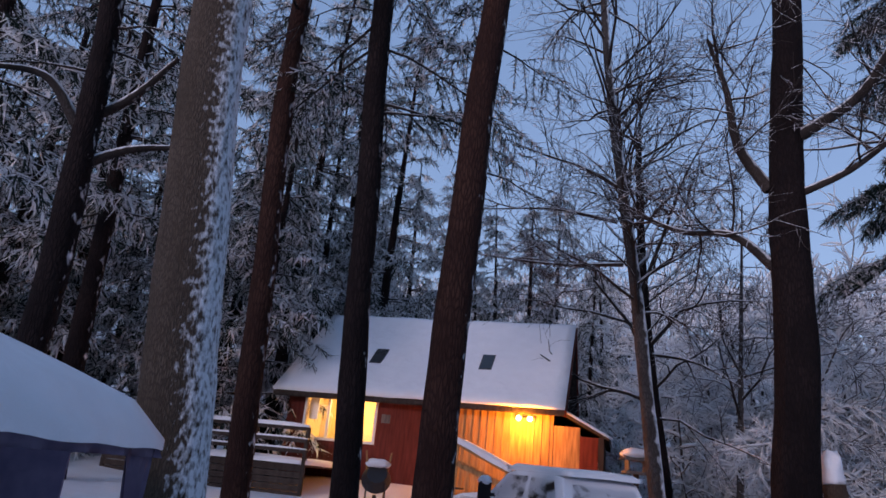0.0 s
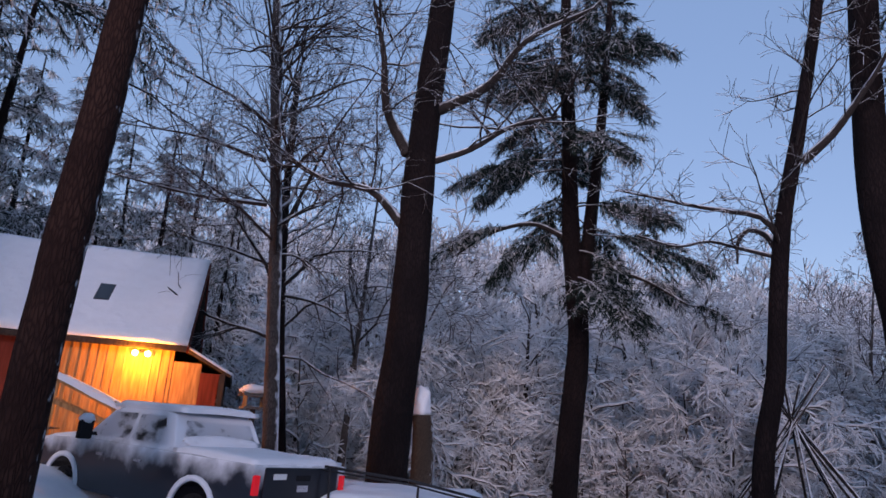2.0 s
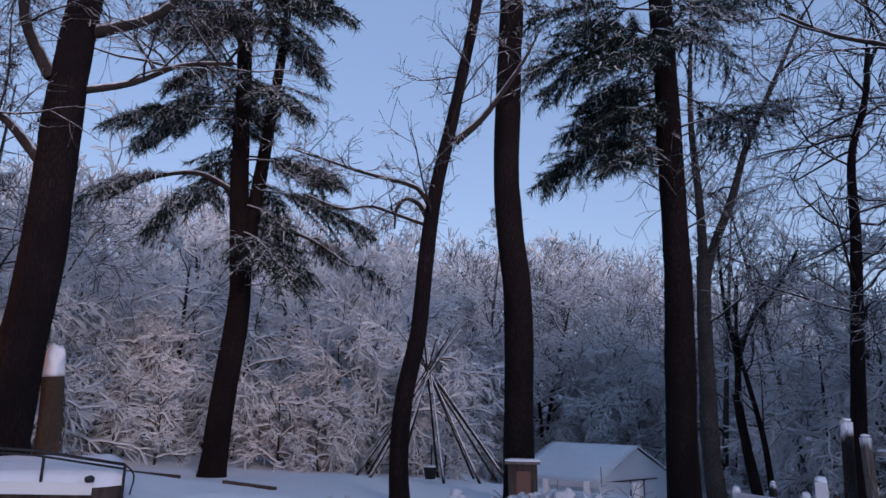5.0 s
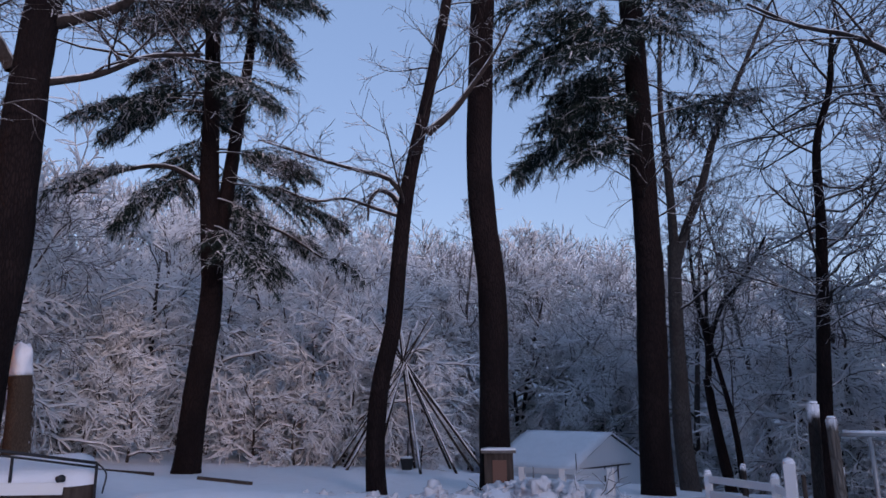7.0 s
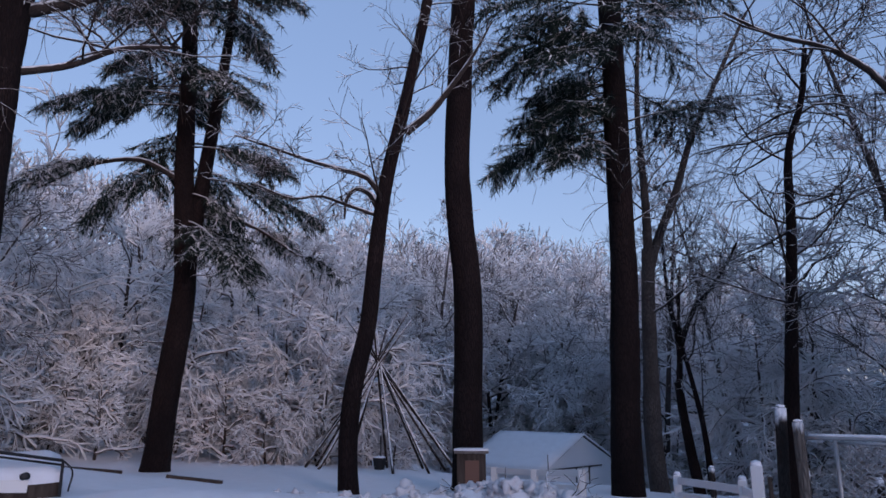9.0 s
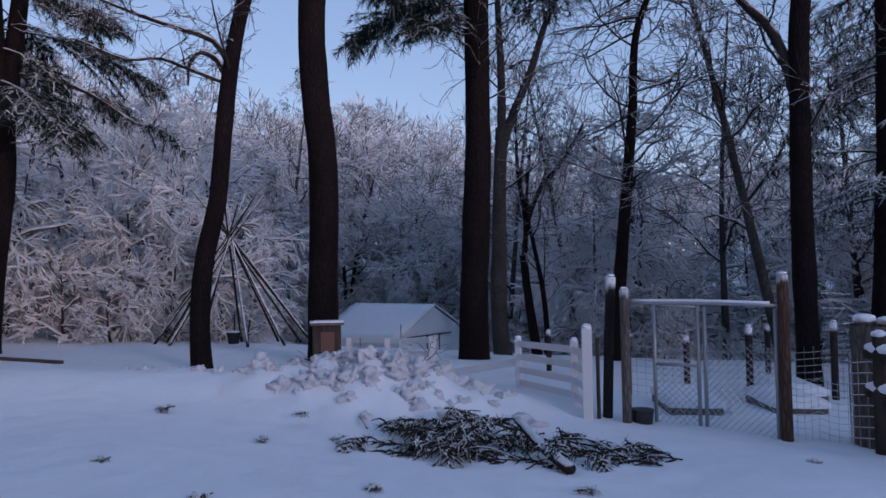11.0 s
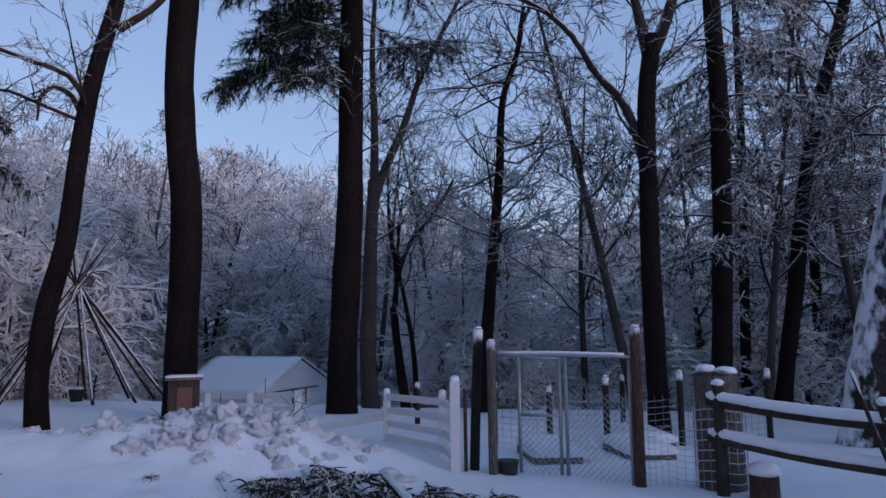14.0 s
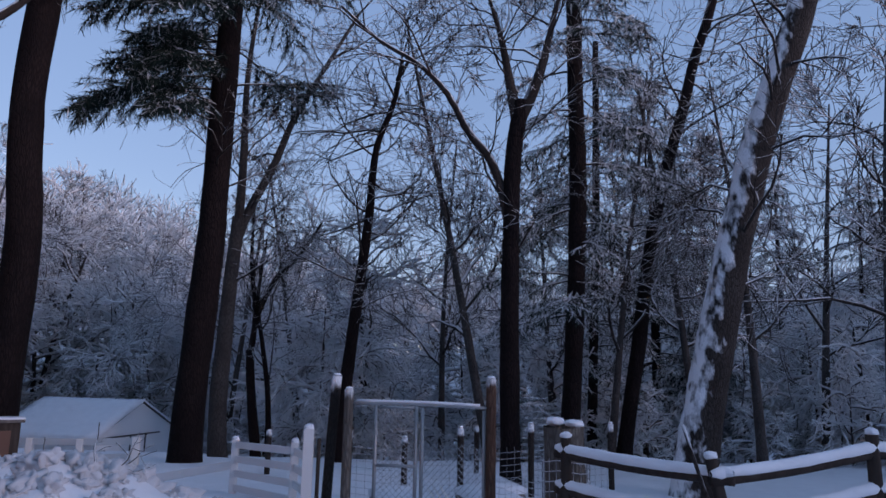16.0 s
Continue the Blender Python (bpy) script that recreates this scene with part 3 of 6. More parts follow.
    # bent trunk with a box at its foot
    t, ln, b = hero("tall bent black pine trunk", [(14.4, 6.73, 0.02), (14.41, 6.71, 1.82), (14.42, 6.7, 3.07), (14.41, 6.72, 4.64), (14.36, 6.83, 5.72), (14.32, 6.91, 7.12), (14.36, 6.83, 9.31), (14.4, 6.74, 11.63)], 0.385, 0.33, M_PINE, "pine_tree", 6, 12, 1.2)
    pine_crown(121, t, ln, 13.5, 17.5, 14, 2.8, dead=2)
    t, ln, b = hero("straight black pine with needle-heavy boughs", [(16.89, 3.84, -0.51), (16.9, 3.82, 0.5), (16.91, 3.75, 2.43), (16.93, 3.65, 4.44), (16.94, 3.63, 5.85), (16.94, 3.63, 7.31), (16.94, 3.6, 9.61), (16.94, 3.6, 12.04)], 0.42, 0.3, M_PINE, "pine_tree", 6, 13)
    pine_crown(131, t, ln, 8.0, 12.0, 16, 3.2, [(270, 390)], dens=1.5, size=0.24, snow=0.08, rise=(-0.15, 0.3))
    pine_crown(132, t, ln, 9.0, 17.0, 30, 3.2, dens=1.2, size=0.24, snow=0.12)
    st = sprout(133, ln, 7, 0.33, 0.55, 2.4, 0.03, 0.1)
    bare_crown(134, t, st, kids=5, depth=2, droop=-0.02)
    # grey forked tree behind it
    t, ln, b = hero("grey forked tree with pale snowy bark", [(19.48, 3.56, -0.5), (19.46, 3.65, 0.62), (19.47, 3.62, 2.51), (19.48, 3.57, 4.18), (19.49, 3.49, 5.59)], 0.29, 0.2, M_GREY, "oak_tree", 0.3, 14)
    st = sprout(141, ln, 4, 0.6, 1.0, 2.5, 0.04)
    for q in ([(19.52, 3.5, 5.2), (19.6, 3.31, 5.9), (19.78, 2.67, 7.47), (19.84, 2.14, 9.06), (19.9, 1.45, 10.47), (19.94, 0.37, 12.63)], [(19.5, 3.48, 5.3), (19.6, 3.48, 7.56), (19.65, 3.55, 9.8), (19.69, 3.3, 13.4)]):
        l2 = limb_mesh("limb", local(q, b), 0.14, 0.04, M_GREY, t)
        st += sprout(len(st) + 5, l2, 14, 0.15, 1.0, 2.8, 0.03, 0.4)
    bare_crown(142, t, st, kids=6, depth=2)
    t, ln, b = hero("thin forked tree with snow-lined stems", [(24.35, 3.23, -0.85), (24.32, 3.44, 0.52), (24.3, 3.6, 2.12)], 0.21, 0.16, M_PINE, "oak_tree", 0.25, 15)
    st = []
    for q in ([(24.29, 3.62, 1.94), (24.32, 3.43, 3.58), (24.38, 2.99, 4.67), (24.47, 2.02, 5.92), (24.51, 1.46, 6.9)], [(24.29, 3.62, 1.94), (24.31, 3.52, 3.58), (24.28, 3.74, 5.1), (24.27, 3.8, 7.4)], [(24.4, 2.83, -1.2), (24.38, 2.97, 1.05), (24.35, 3.25, 2.66), (24.32, 3.45, 3.76), (24.3, 3.3, 6.2)]):
        l2 = limb_mesh("limb", local(q, b), 0.11, 0.04, M_PINE, t)
        st += sprout(len(st) + 6, l2, 12, 0.2, 1.0, 2.6, 0.03, 0.4)
    bare_crown(152, t, st, kids=6, depth=2)
    t, ln, b = hero("thin dark tree with fine hanging twigs", [(19.04, 0.54, -1.45), (19.05, 0.29, 1.62), (19.05, 0.07, 3.92), (19.05, -0.12, 5.83), (19.04, -0.35, 8.32), (19.03, -0.66, 9.18)], 0.24, 0.07, M_PINE, "oak_tree", 1.5, 16)
    bare_crown(162, t, sprout(161, ln, 30, 0.35, 1.0, 2.8, 0.035, 0.15), kids=7, depth=2, droop=-0.05)
    # trees beyond the garden gate
    t, ln, b = hero("dark forked tree with netting round its foot", [(14.16, -3.06, -0.54), (14.17, -3.05, 1.11), (14.17, -3.04, 2.82), (14.16, -3.07, 4.61), (14.14, -3.15, 6.72), (14.12, -3.25, 7.36)], 0.25, 0.2, M_PINE, "oak_tree", 0.25, 17)
    st = sprout(171, ln, 5, 0.5, 1.0, 2.0, 0.03)
    for q, r in (([(14.16, -3.06, 4.61), (14.19, -2.93, 5.35), (14.26, -2.59, 6.36), (14.34, -2.17, 6.88), (14.41, -1.68, 7.8), (14.47, -1.05, 8.46), (14.52, -0.17, 8.97), (14.51, 0.73, 9.74)], 0.11), ([(14.13, -3.2, 7.1), (14.17, -3.02, 8.15), (14.21, -2.85, 9.09), (14.27, -2.55, 10.2)], 0.14), ([(14.13, -3.2, 7.1), (14.06, -3.49, 7.73), (13.99, -3.74, 8.49), (13.92, -4.0, 9.67), (13.86, -4.19, 10.46)], 0.15)):
        l2 = limb_mesh("limb", local(q, b), r, 0.03, M_BRANCH, t, 18)
        st += sprout(len(st) + 8, l2, 10, 0.25, 1.0, 2.2, 0.025, 0.35)
    bare_crown(172, t, st, kids=6, depth=2)
    t, ln, b = hero("tall dark pine with short snowy boughs", [(16.36, -5.02, 0.76), (16.31, -5.18, 3.7), (16.28, -5.26, 6.52), (16.29, -5.23, 9.51), (16.29, -5.23, 11.07)], 0.27, 0.2, M_PINE, "pine_tree", 6, 18)
    pine_crown(181, t, ln, 3.6, 16.5, 50, 2.4, dens=1.0, size=0.22, snow=0.3, dead=10)
    t, ln, b = hero("slanting dark trunk among snowy twigs", [(18.68, -7.3, 0.04), (18.54, -7.66, 2.46), (18.41, -7.96, 4.79), (18.17, -8.48, 7.5), (17.93, -8.96, 9.26), (17.71, -9.37, 11.06), (17.54, -9.68, 12.02)], 0.26, 0.13, M_PINE, "oak_tree", 3, 19)
    bare_crown(192, t, sprout(191, ln, 26, 0.35, 1.0, 3.2, 0.04, 0.35), kids=6, depth=2)
    t, ln, b = hero("leaning pale trunk with patches of blown snow", [(12.55, -6.2, 0.29), (12.39, -6.5, 2.02), (12.27, -6.73, 3.26), (12.11, -7.0, 4.51), (11.91, -7.32, 5.99), (11.68, -7.67, 7.25), (11.42, -8.05, 8.49)], 0.46, 0.24, M_PALE, "oak_tree", 4, 20)
    bare_crown(202, t, sprout(201, ln, 18, 0.3, 1.0, 2.8, 0.04, 0.3), kids=6, depth=2)
    t, ln, b = hero("thin dark pine trunk in the wood", [(22.82, -7.80, -0.2), (22.73, -8.03, 6.72)], 0.2, 0.12, M_PINE, "pine_tree", 7, 21)
    pine_crown(211, t, ln, 3.0, 12.5, 34, 2.6, dens=0.8, size=0.26, snow=0.35)


yard_trees()


# ---- the woods around ----
def polar(b, r):
    """A place at the bearing b (degrees clockwise from +y) and distance r."""
    return r * math.sin(radians(b)), r * math.cos(radians(b))


def scatter(rng, protos, spots, smin, smax):
    for k, (b, r) in enumerate(spots):
        x, y = polar(b, r)
        s = rng.uniform(smin, smax)
        m = Matrix.LocRotScale((x, y, ground_z(x, y)), Euler((rng.gauss(0, 0.03), rng.gauss(0, 0.03), rng.uniform(0, 6.28))), (s, s, s))
        pr = protos[k % len(protos)]
        if k < len(protos):
            pr.matrix_world = m
        else:
            copy_thing(pr, m).scale = (s, s, s)


def snow_tree(rng, height, r, label, group, limbs=8, kids=5, low=0.22, spread=0.8, droop=0.0, load=1.0, name="bare_tree"):
    """A broad-crowned bare tree, each dark branch carrying its own ridge of snow."""
    t = thing(name, (0, 0, 0), label, "tree", group)
    lx, ly = rng.gauss(0, 0.07) * height, rng.gauss(0, 0.07) * height
    pts = [(0, 0, -0.5), (lx * 0.3 + rng.gauss(0, 0.1), ly * 0.3, height * 0.4), (lx, ly, height * 0.85)]
    line, _ = trunk_mesh(pts, r, r * 0.25, M_TRUNK, t, sides=7, n=10)
    out = []
    for k in range(limbs):
        f = low + (0.95 - low) * (k + rng.random()) / limbs
        p, _ = on_line(line, height * 0.85 * f)
        a = 2.4 * k + rng.uniform(-0.5, 0.5)
        grow(rng, p, (math.sin(a), math.cos(a), rng.uniform(0.35, 1.3)), height * rng.uniform(0.3, 0.46) * (1.15 - 0.6 * f), r * 0.5 * (1.2 - 0.7 * f), 0, out, kids=kids, depth=3, droop=droop, far=True, spread=spread, curl=0.2)
    dark, white = [], []
    for lv, p, rad in out:
        p, rad = np.asarray(p), np.asarray(rad)
        if lv < 3:
            dark.append((p, np.maximum(rad * 0.8, (0.028, 0.018, 0.01)[lv])))
        w = (0.095, 0.078, 0.06, 0.044)[lv] * load * rng.uniform(0.75, 1.25)
        flat = 1.0 - 0.5 * abs(p[-1][2] - p[0][2]) / (np.linalg.norm(p[-1] - p[0]) + 1e-6)
        up = np.zeros_like(p)
        up[:, 2] = np.maximum(rad, 0.012) * 0.7 + w * 0.35
        taper = np.linspace(1.0, 0.6, len(p))
        white.append((p + up, w * flat * taper))
    va, fa = tubes(dark, 4)
    vb, fb = tubes(white, 3)
    fs = [tuple(q) for q in fa] + [tuple(q) for q in fb + len(va)]
    raw("crown", np.concatenate([va, vb]), fs, [M_LIMB, M_SPRIG_SNOW], t, [0] * len(fa) + [1] * len(fb))
    return t


def woods():
    rng = random.Random(4)
    far = (0, 0, 0)
    oaks = [snow_tree(rng, rng.uniform(7.5, 10.5), 0.17, "bare spreading tree with snow piled along every branch", "snowy woods", 8, 5, 0.3) for _ in range(7)]
    bowed = [snow_tree(rng, rng.uniform(5.0, 7.0), 0.1, "young tree bowed under heavy snow", "bowed trees", 11, 6, 0.12, 0.9, -0.16, 0.95) for _ in range(4)]
    brushes = [snow_tree(rng, rng.uniform(2.2, 3.2), 0.05, "low bush white with snow", "snowy bushes", 11, 5, 0.02, 0.9, -0.1, 0.62, "bush") for _ in range(4)]
    firs = [conifer(rng, rng.uniform(13, 17), 0.22, far, "dark pine with snow on its boughs", "conifers", 0.62, 0.1, 0.2, 0.48, 0.42) for _ in range(4)]
    # the edge of the wood, then the deeper rows
    spots = [(17 + 78 * k / 26 + rng.uniform(-1.2, 1.2), rng.uniform(27, 35)) for k in range(26)]
    spots = [(b, r if not 57 < b < 86 else r + 9) for b, r in spots]
    spots += [(12 + 126 * k / 60 + rng.uniform(-1, 1), rng.choice((39, 44, 50)) + rng.uniform(-2.5, 2.5)) for k in range(60)]
    scatter(rng, oaks, spots, 0.8, 1.2)
    spots = [(20 + 40 * k / 12 + rng.uniform(-1, 1), rng.uniform(24.5, 31)) for k in range(12)]
    spots += [(60 + 24 * k / 9 + rng.uniform(-1, 1), rng.uniform(36, 40)) for k in range(9)]
    spots += [(87 + 50 * k / 16 + rng.uniform(-1, 1), rng.uniform(25, 34)) for k in range(16)]
    scatter(rng, bowed, spots, 0.75, 1.15)
    spots = [(16 + 44 * k / 24 + rng.uniform(-1, 1), rng.uniform(23, 29)) for k in range(24)]
    spots += [(58 + 27 * k / 14 + rng.uniform(-1, 1), rng.uniform(34.5, 38)) for k in range(14)]
    spots += [(86 + 50 * k / 26 + rng.uniform(-1, 1), rng.uniform(22, 30)) for k in range(26)]
    scatter(rng, brushes, spots, 0.7, 1.2)
    spots = [(-46 + 62 * k / 32 + rng.uniform(-1, 1), rng.choice((25, 31, 38)) + rng.uniform(-3, 3)) for k in range(32)]
    spots = [(b, r if not (-14 < b < 18 and r < 30) else r + 8) for b, r in spots]
    spots += [(103 + 38 * k / 8 + rng.uniform(-2, 2), rng.uniform(24, 40)) for k in range(8)]
    scatter(rng, firs, spots, 0.75, 1.15)
    pines = [conifer(rng, rng.uniform(17, 20), 0.26, far, "tall dark pine with snow-heavy boughs", "tall pines", 0.7, 0.3, 0.17, 0.46, 0.36) for _ in range(2)]
    spots = [(-42, 19), (-33, 22), (-26, 17.5), (-21, 24), (-12, 26), (-37, 15), (-7, 30), (-9, 27.5), (-4.5, 28), (-14, 23.5), (-17, 29)]
    scatter(rng, pines, spots, 0.9, 1.15)
    stems = [bare_tree(rng, rng.uniform(11, 14), 0.15, far, "dark bare tree with snow-lined branches", "gate woods", M_TWIG, 5, 3, 15, 0.25, (rng.gauss(0, 1.2), rng.gauss(0, 1.2)), 1.0, 0.5, 0.012) for _ in range(3)]
    spots = [(97, 25), (101, 21), (106, 26), (110, 20), (113, 27), (117, 22), (121, 18), (125, 24), (129, 20), (133, 26), (24, 24), (62, 38), (69, 40), (80, 36), (86, 30)]
    scatter(rng, stems, spots, 0.85, 1.2)
    # the far wood on the rising ground: rounded crowns of fine snowy twigs
    lines, idx = [], []
    for k in range(900):
        b = -48 + 195 * (k + rng.random()) / 900
        x, y = polar(b, rng.uniform(53, 92))
        z, h = ground_z(x, y), rng.uniform(5.5, 9.5)
        lines.append(([(x, y, z - 0.5), (x + rng.gauss(0, 0.4), y + rng.gauss(0, 0.4), z + h * 0.6)], [0.15, 0.05]))
        idx += [0] * 3
        cw = h * rng.uniform(0.24, 0.36)
        for j in range(76):
            a, e, q = rng.uniform(0, 6.28), rng.uniform(-0.6, 1.5), rng.random() ** 0.5
            u = Vector((math.cos(a) * math.cos(e), math.sin(a) * math.cos(e), math.sin(e)))
            p = Vector((x + u.x * cw * q, y + u.y * cw * q, z + h * 0.55 + u.z * h * 0.42 * q))
            d = (u * 0.7 + Vector((rng.gauss(0, 0.5), rng.gauss(0, 0.5), 0.25 + rng.gauss(0, 0.4)))).normalized() * rng.uniform(0.5, 1.5)
            lines.append(([tuple(p), tuple(p + d)], [0.055, 0.035]))
            idx += [1 if j % 4 else 0] * 3
    v, f = tubes(lines, 3)
    w = raw("far_wood", v, f, [M_LIMB, M_WHITE_TWIG], None, idx)
    tagged(w, "far snowy wood on rising ground", "wood", kind="stuff")


woods()


# ---- cabin ----
def boards(name, lo, hi, dark, light, axis=0, pitch=0.2, rough=0.75):
    m = mat(name, lo, rough)
    n, l = m.node_tree.nodes, m.node_tree.links
    v = coords(m, (1, 1, 0.12))
    g = noise_fac(m, v, 14.0, 6.0, 0.3, 0.7)
    oi = n.new("ShaderNodeObjectInfo")
    c = mixcol(m, oi.outputs["Random"], lo, hi)
    color_in(m, mixcol(m, g, c, tuple(k * 0.6 for k in lo)))
    bump(m, g, 0.3, 0.004)
    return m


M_REDWALL = boards("red_stained_siding", (0.16, 0.035, 0.025), (0.2, 0.05, 0.035), 0, 0)
M_CEDAR = boards("cedar_boards", (0.36, 0.2, 0.09), (0.46, 0.27, 0.12), 0, 0)
M_DARKWOOD = boards("weathered_dark_wood", (0.05, 0.038, 0.033), (0.085, 0.065, 0.055), 0, 0)
M_GREYWOOD = boards("weathered_grey_wood", (0.16, 0.14, 0.13), (0.24, 0.21, 0.19), 0, 0)
M_METALROOF = mat("dark_flashing", (0.05, 0.05, 0.055), 0.5, 0.6)
M_GLASS = mat("window_glass", (0.9, 0.9, 0.9), 0.03)
M_GLASS.node_tree.nodes["Principled BSDF"].inputs["Transmission Weight"].default_value = 1.0
M_SKYGLASS = mat("skylight_glass", (0.03, 0.035, 0.04), 0.15)
M_ROOM = mat("painted_room_wall", (0.75, 0.62, 0.38), 0.8)
M_WHITE = mat("white_paint", (0.75, 0.74, 0.72), 0.6)
HX, HY, HZ, HT = -4.3, 20.6, 1.4, -15.2


def hplace(x, y, z):
    return pose(HX, HY, HZ, 0, 0, HT) @ Vector((x, y, z))


def snow_slab(bm, quad, thick, edge=0.06, cuts=10):
    """A blanket of snow on four corners, with a soft uneven edge."""
    a, b, c, d = [Vector(q) for q in quad]
    n = (b - a).cross(d - a).normalized()
    grid = []
    for i in range(cuts + 1):
        row = []
        for j in range(cuts + 1):
            u, v = i / cuts, j / cuts
            p = (a * (1 - u) + b * u) * (1 - v) + (d * (1 - u) + c * u) * v
            e = min(u, 1 - u, v, 1 - v)
            h = thick * (0.55 if e == 0 else 1.0) + 0.2 * thick * noise.noise(p * 1.3)
            row.append(bm.verts.new(p + n * h))
        grid.append(row)
    for i in range(cuts):
        for j in range(cuts):
            bm.faces.new((grid[i][j], grid[i + 1][j], grid[i + 1][j + 1], grid[i][j + 1]))
    rim = [grid[i][0] for i in range(cuts + 1)] + [grid[cuts][j] for j in range(1, cuts + 1)] + [grid[i][cuts] for i in range(cuts - 1, -1, -1)] + [grid[0][j] for j in range(cuts - 1, 0, -1)]
    low = [bm.verts.new(v.co - n * thick * 0.62) for v in rim]
    for k in range(len(rim)):
        m = (k + 1) % len(rim)
        bm.faces.new((rim[m], rim[k], low[k], low[m]))
    return bm


def prism(bm, pts, x0, x1):
    """A side profile of (y, z) drawn out along x."""
    A = [bm.verts.new((x0, y, z)) for y, z in pts]
    B = [bm.verts.new((x1, y, z)) for y, z in pts]
    bm.faces.new(A[::-1])
    bm.faces.new(B)
    for i in range(len(pts)):
        j = (i + 1) % len(pts)
        bm.faces.new((A[i], A[j], B[j], B[i]))
    bmesh.ops.recalc_face_normals(bm, faces=bm.faces)
    return bm


def cabin():
    h = thing("cabin", (HX, HY, HZ), "red-stained wooden cabin with a steep snow-covered roof, windows lit", "house", turn=HT)
    B = bmesh.new
    # walls: the front is built round the wide window and the door
    W0, W1, WZ0, WZ1 = 0.82, 3.0, 1.05, 2.22
    for x0, x1, z0, z1 in ((0.25, W0, -0.6, 2.6), (W1, 4.57, -0.6, 2.6), (4.57, 5.33, 2.14, 2.6), (4.57, 5.33, -0.6, 0.12), (W0, W1, -0.6, WZ0), (W0, W1, WZ1, 2.6)):
        part("wall", box(B(), x0, x1, 0.5, 0.65, z0, z1), M_REDWALL, h)
    part("wall", box(B(), 5.33, 8.0, 0.5, 0.65, -0.6, 2.6), M_CEDAR, h, "cedar-boarded wall glowing in lamp light")
    g = [(0.65, -0.6), (6.5, -0.6), (6.5, 2.75), (3.5, 5.2), (0.65, 2.75)]
    part("wall", prism(B(), g, 0.25, 0.4), M_REDWALL, h)
    part("wall", prism(B(), g, 7.85, 8.0), M_REDWALL, h)
    part("wall", box(B(), 0.25, 8.0, 6.35, 6.5, -0.6, 2.6), M_REDWALL, h)
    part("lining", box(B(), 0.405, 0.43, 0.66, 2.6, 0.1, 2.5), M_ROOM, h)
    part("lining", box(B(), 3.4, 3.43, 0.66, 2.6, 0.1, 2.5), M_ROOM, h)
    for k in range(13):
        part("batten", box(B(), 5.4 + 0.205 * k, 5.44 + 0.205 * k, 0.478, 0.498, -0.5, 2.3), M_CEDAR, h)
    part("floor", box(B(), 0.4, 7.85, 0.65, 6.35, 0.0, 0.1), M_DARKWOOD, h)
    part("partition", box(B(), 0.4, 7.85, 2.6, 2.7, 0.1, 2.6), M_ROOM, h)
    part("cupboard", box(B(), 2.3, 3.35, 2.3, 2.6, 1.4, 2.2), M_CEDAR, h)
    part("worktop", box(B(), 0.45, 3.38, 2.1, 2.6, 0.95, 1.0), M_GREYWOOD, h)
    part("curtain", box(B(), 0.84, 1.12, 0.72, 0.75, 1.6, 2.2), M_WHITE, h)
    part("ceiling", box(B(), 0.4, 7.85, 0.65, 6.35, 2.5, 2.58), M_ROOM, h)
    # roof
    th, s = 0.12, 3.0 / 3.5
    roof = part("roof", prism(B(), [(0, 2.38 - th), (3.5, 5.38 - th), (7, 2.38 - th), (7, 2.38 - 2 * th), (3.5, 5.38 - 2.3 * th), (0, 2.38 - 2 * th)], -0.02, 8.3), M_DARKWOOD, h)
    b = B()
    snow_slab(b, [(-0.05, -0.06, 2.30), (8.32, -0.06, 2.30), (8.32, 3.5, 5.32), (-0.05, 3.5, 5.32)], 0.12, cuts=24)
    part("snow_cover", b, M_SNOW, roof, smooth=True)
    b = B()
    snow_slab(b, [(8.32, 7.06, 2.30), (-0.05, 7.06, 2.30), (-0.05, 3.5, 5.32), (8.32, 3.5, 5.32)], 0.12, cuts=12)
    part("snow_cover", b, M_SNOW, roof, smooth=True)
    # rough end boards of the gable
    for y0, y1 in ((0.0, 3.5), (7.0, 3.5)):
        b = beam(B(), (8.33, y0, 2.2), (8.33, y1, 5.2), 0.05, 0.2)
        part("bargeboard", b, M_REDWALL, roof)
    part("fascia", box(B(), -0.02, 8.3, -0.05, -0.01, 2.17, 2.27), M_DARKWOOD, roof)
    # skylights lie in the slope
    for x in (2.56, 5.92):
        q = Matrix.Translation((x, 1.42, 2.38 + 1.42 * s)) @ Matrix.Rotation(math.atan(s), 4, 'X')
        b = B()
        box(b, -0.19, 0.19, -0.42, 0.42, 0.0, 0.1)
        b.transform(q)
        fr = part("skylight", b, M_METALROOF, h, "dark skylight swept half clear of snow")
        b = B()
        box(b, -0.15, 0.15, -0.37, 0.37, 0.1, 0.106)
        b.transform(q)
        part("pane", b, M_SKYGLASS, fr)
    # window: frame, mullions, panes, curtain rail of light
    wf = B()
    for x in (W0, W0 + 0.73, W0 + 1.46, W1):
        box(wf, x - 0.035, x + 0.035, 0.46, 0.56, WZ0, WZ1)
    for z in (WZ0, WZ1):
        box(wf, W0 - 0.035, W1 + 0.035, 0.455, 0.56, z - 0.035, z + 0.035)
    win = part("window", wf, M_WHITE, h, "wide window lit warm yellow from inside")
    for k in range(3):
        p = part("pane", box(B(), W0 + 0.73 * k + 0.036, W0 + 0.73 * (k + 1) - 0.036, 0.5, 0.506, WZ0 + 0.036, WZ1 - 0.036), M_GLASS, win)
        p.visible_shadow = False
    # lean-to at the gable end
    lt = part("lean_to", prism(B(), [(0.3, 0), (5.5, 0), (5.5, 0.08), (0.3, 0.08)], 0, 1.0), M_DARKWOOD, h)
    me = lt.data
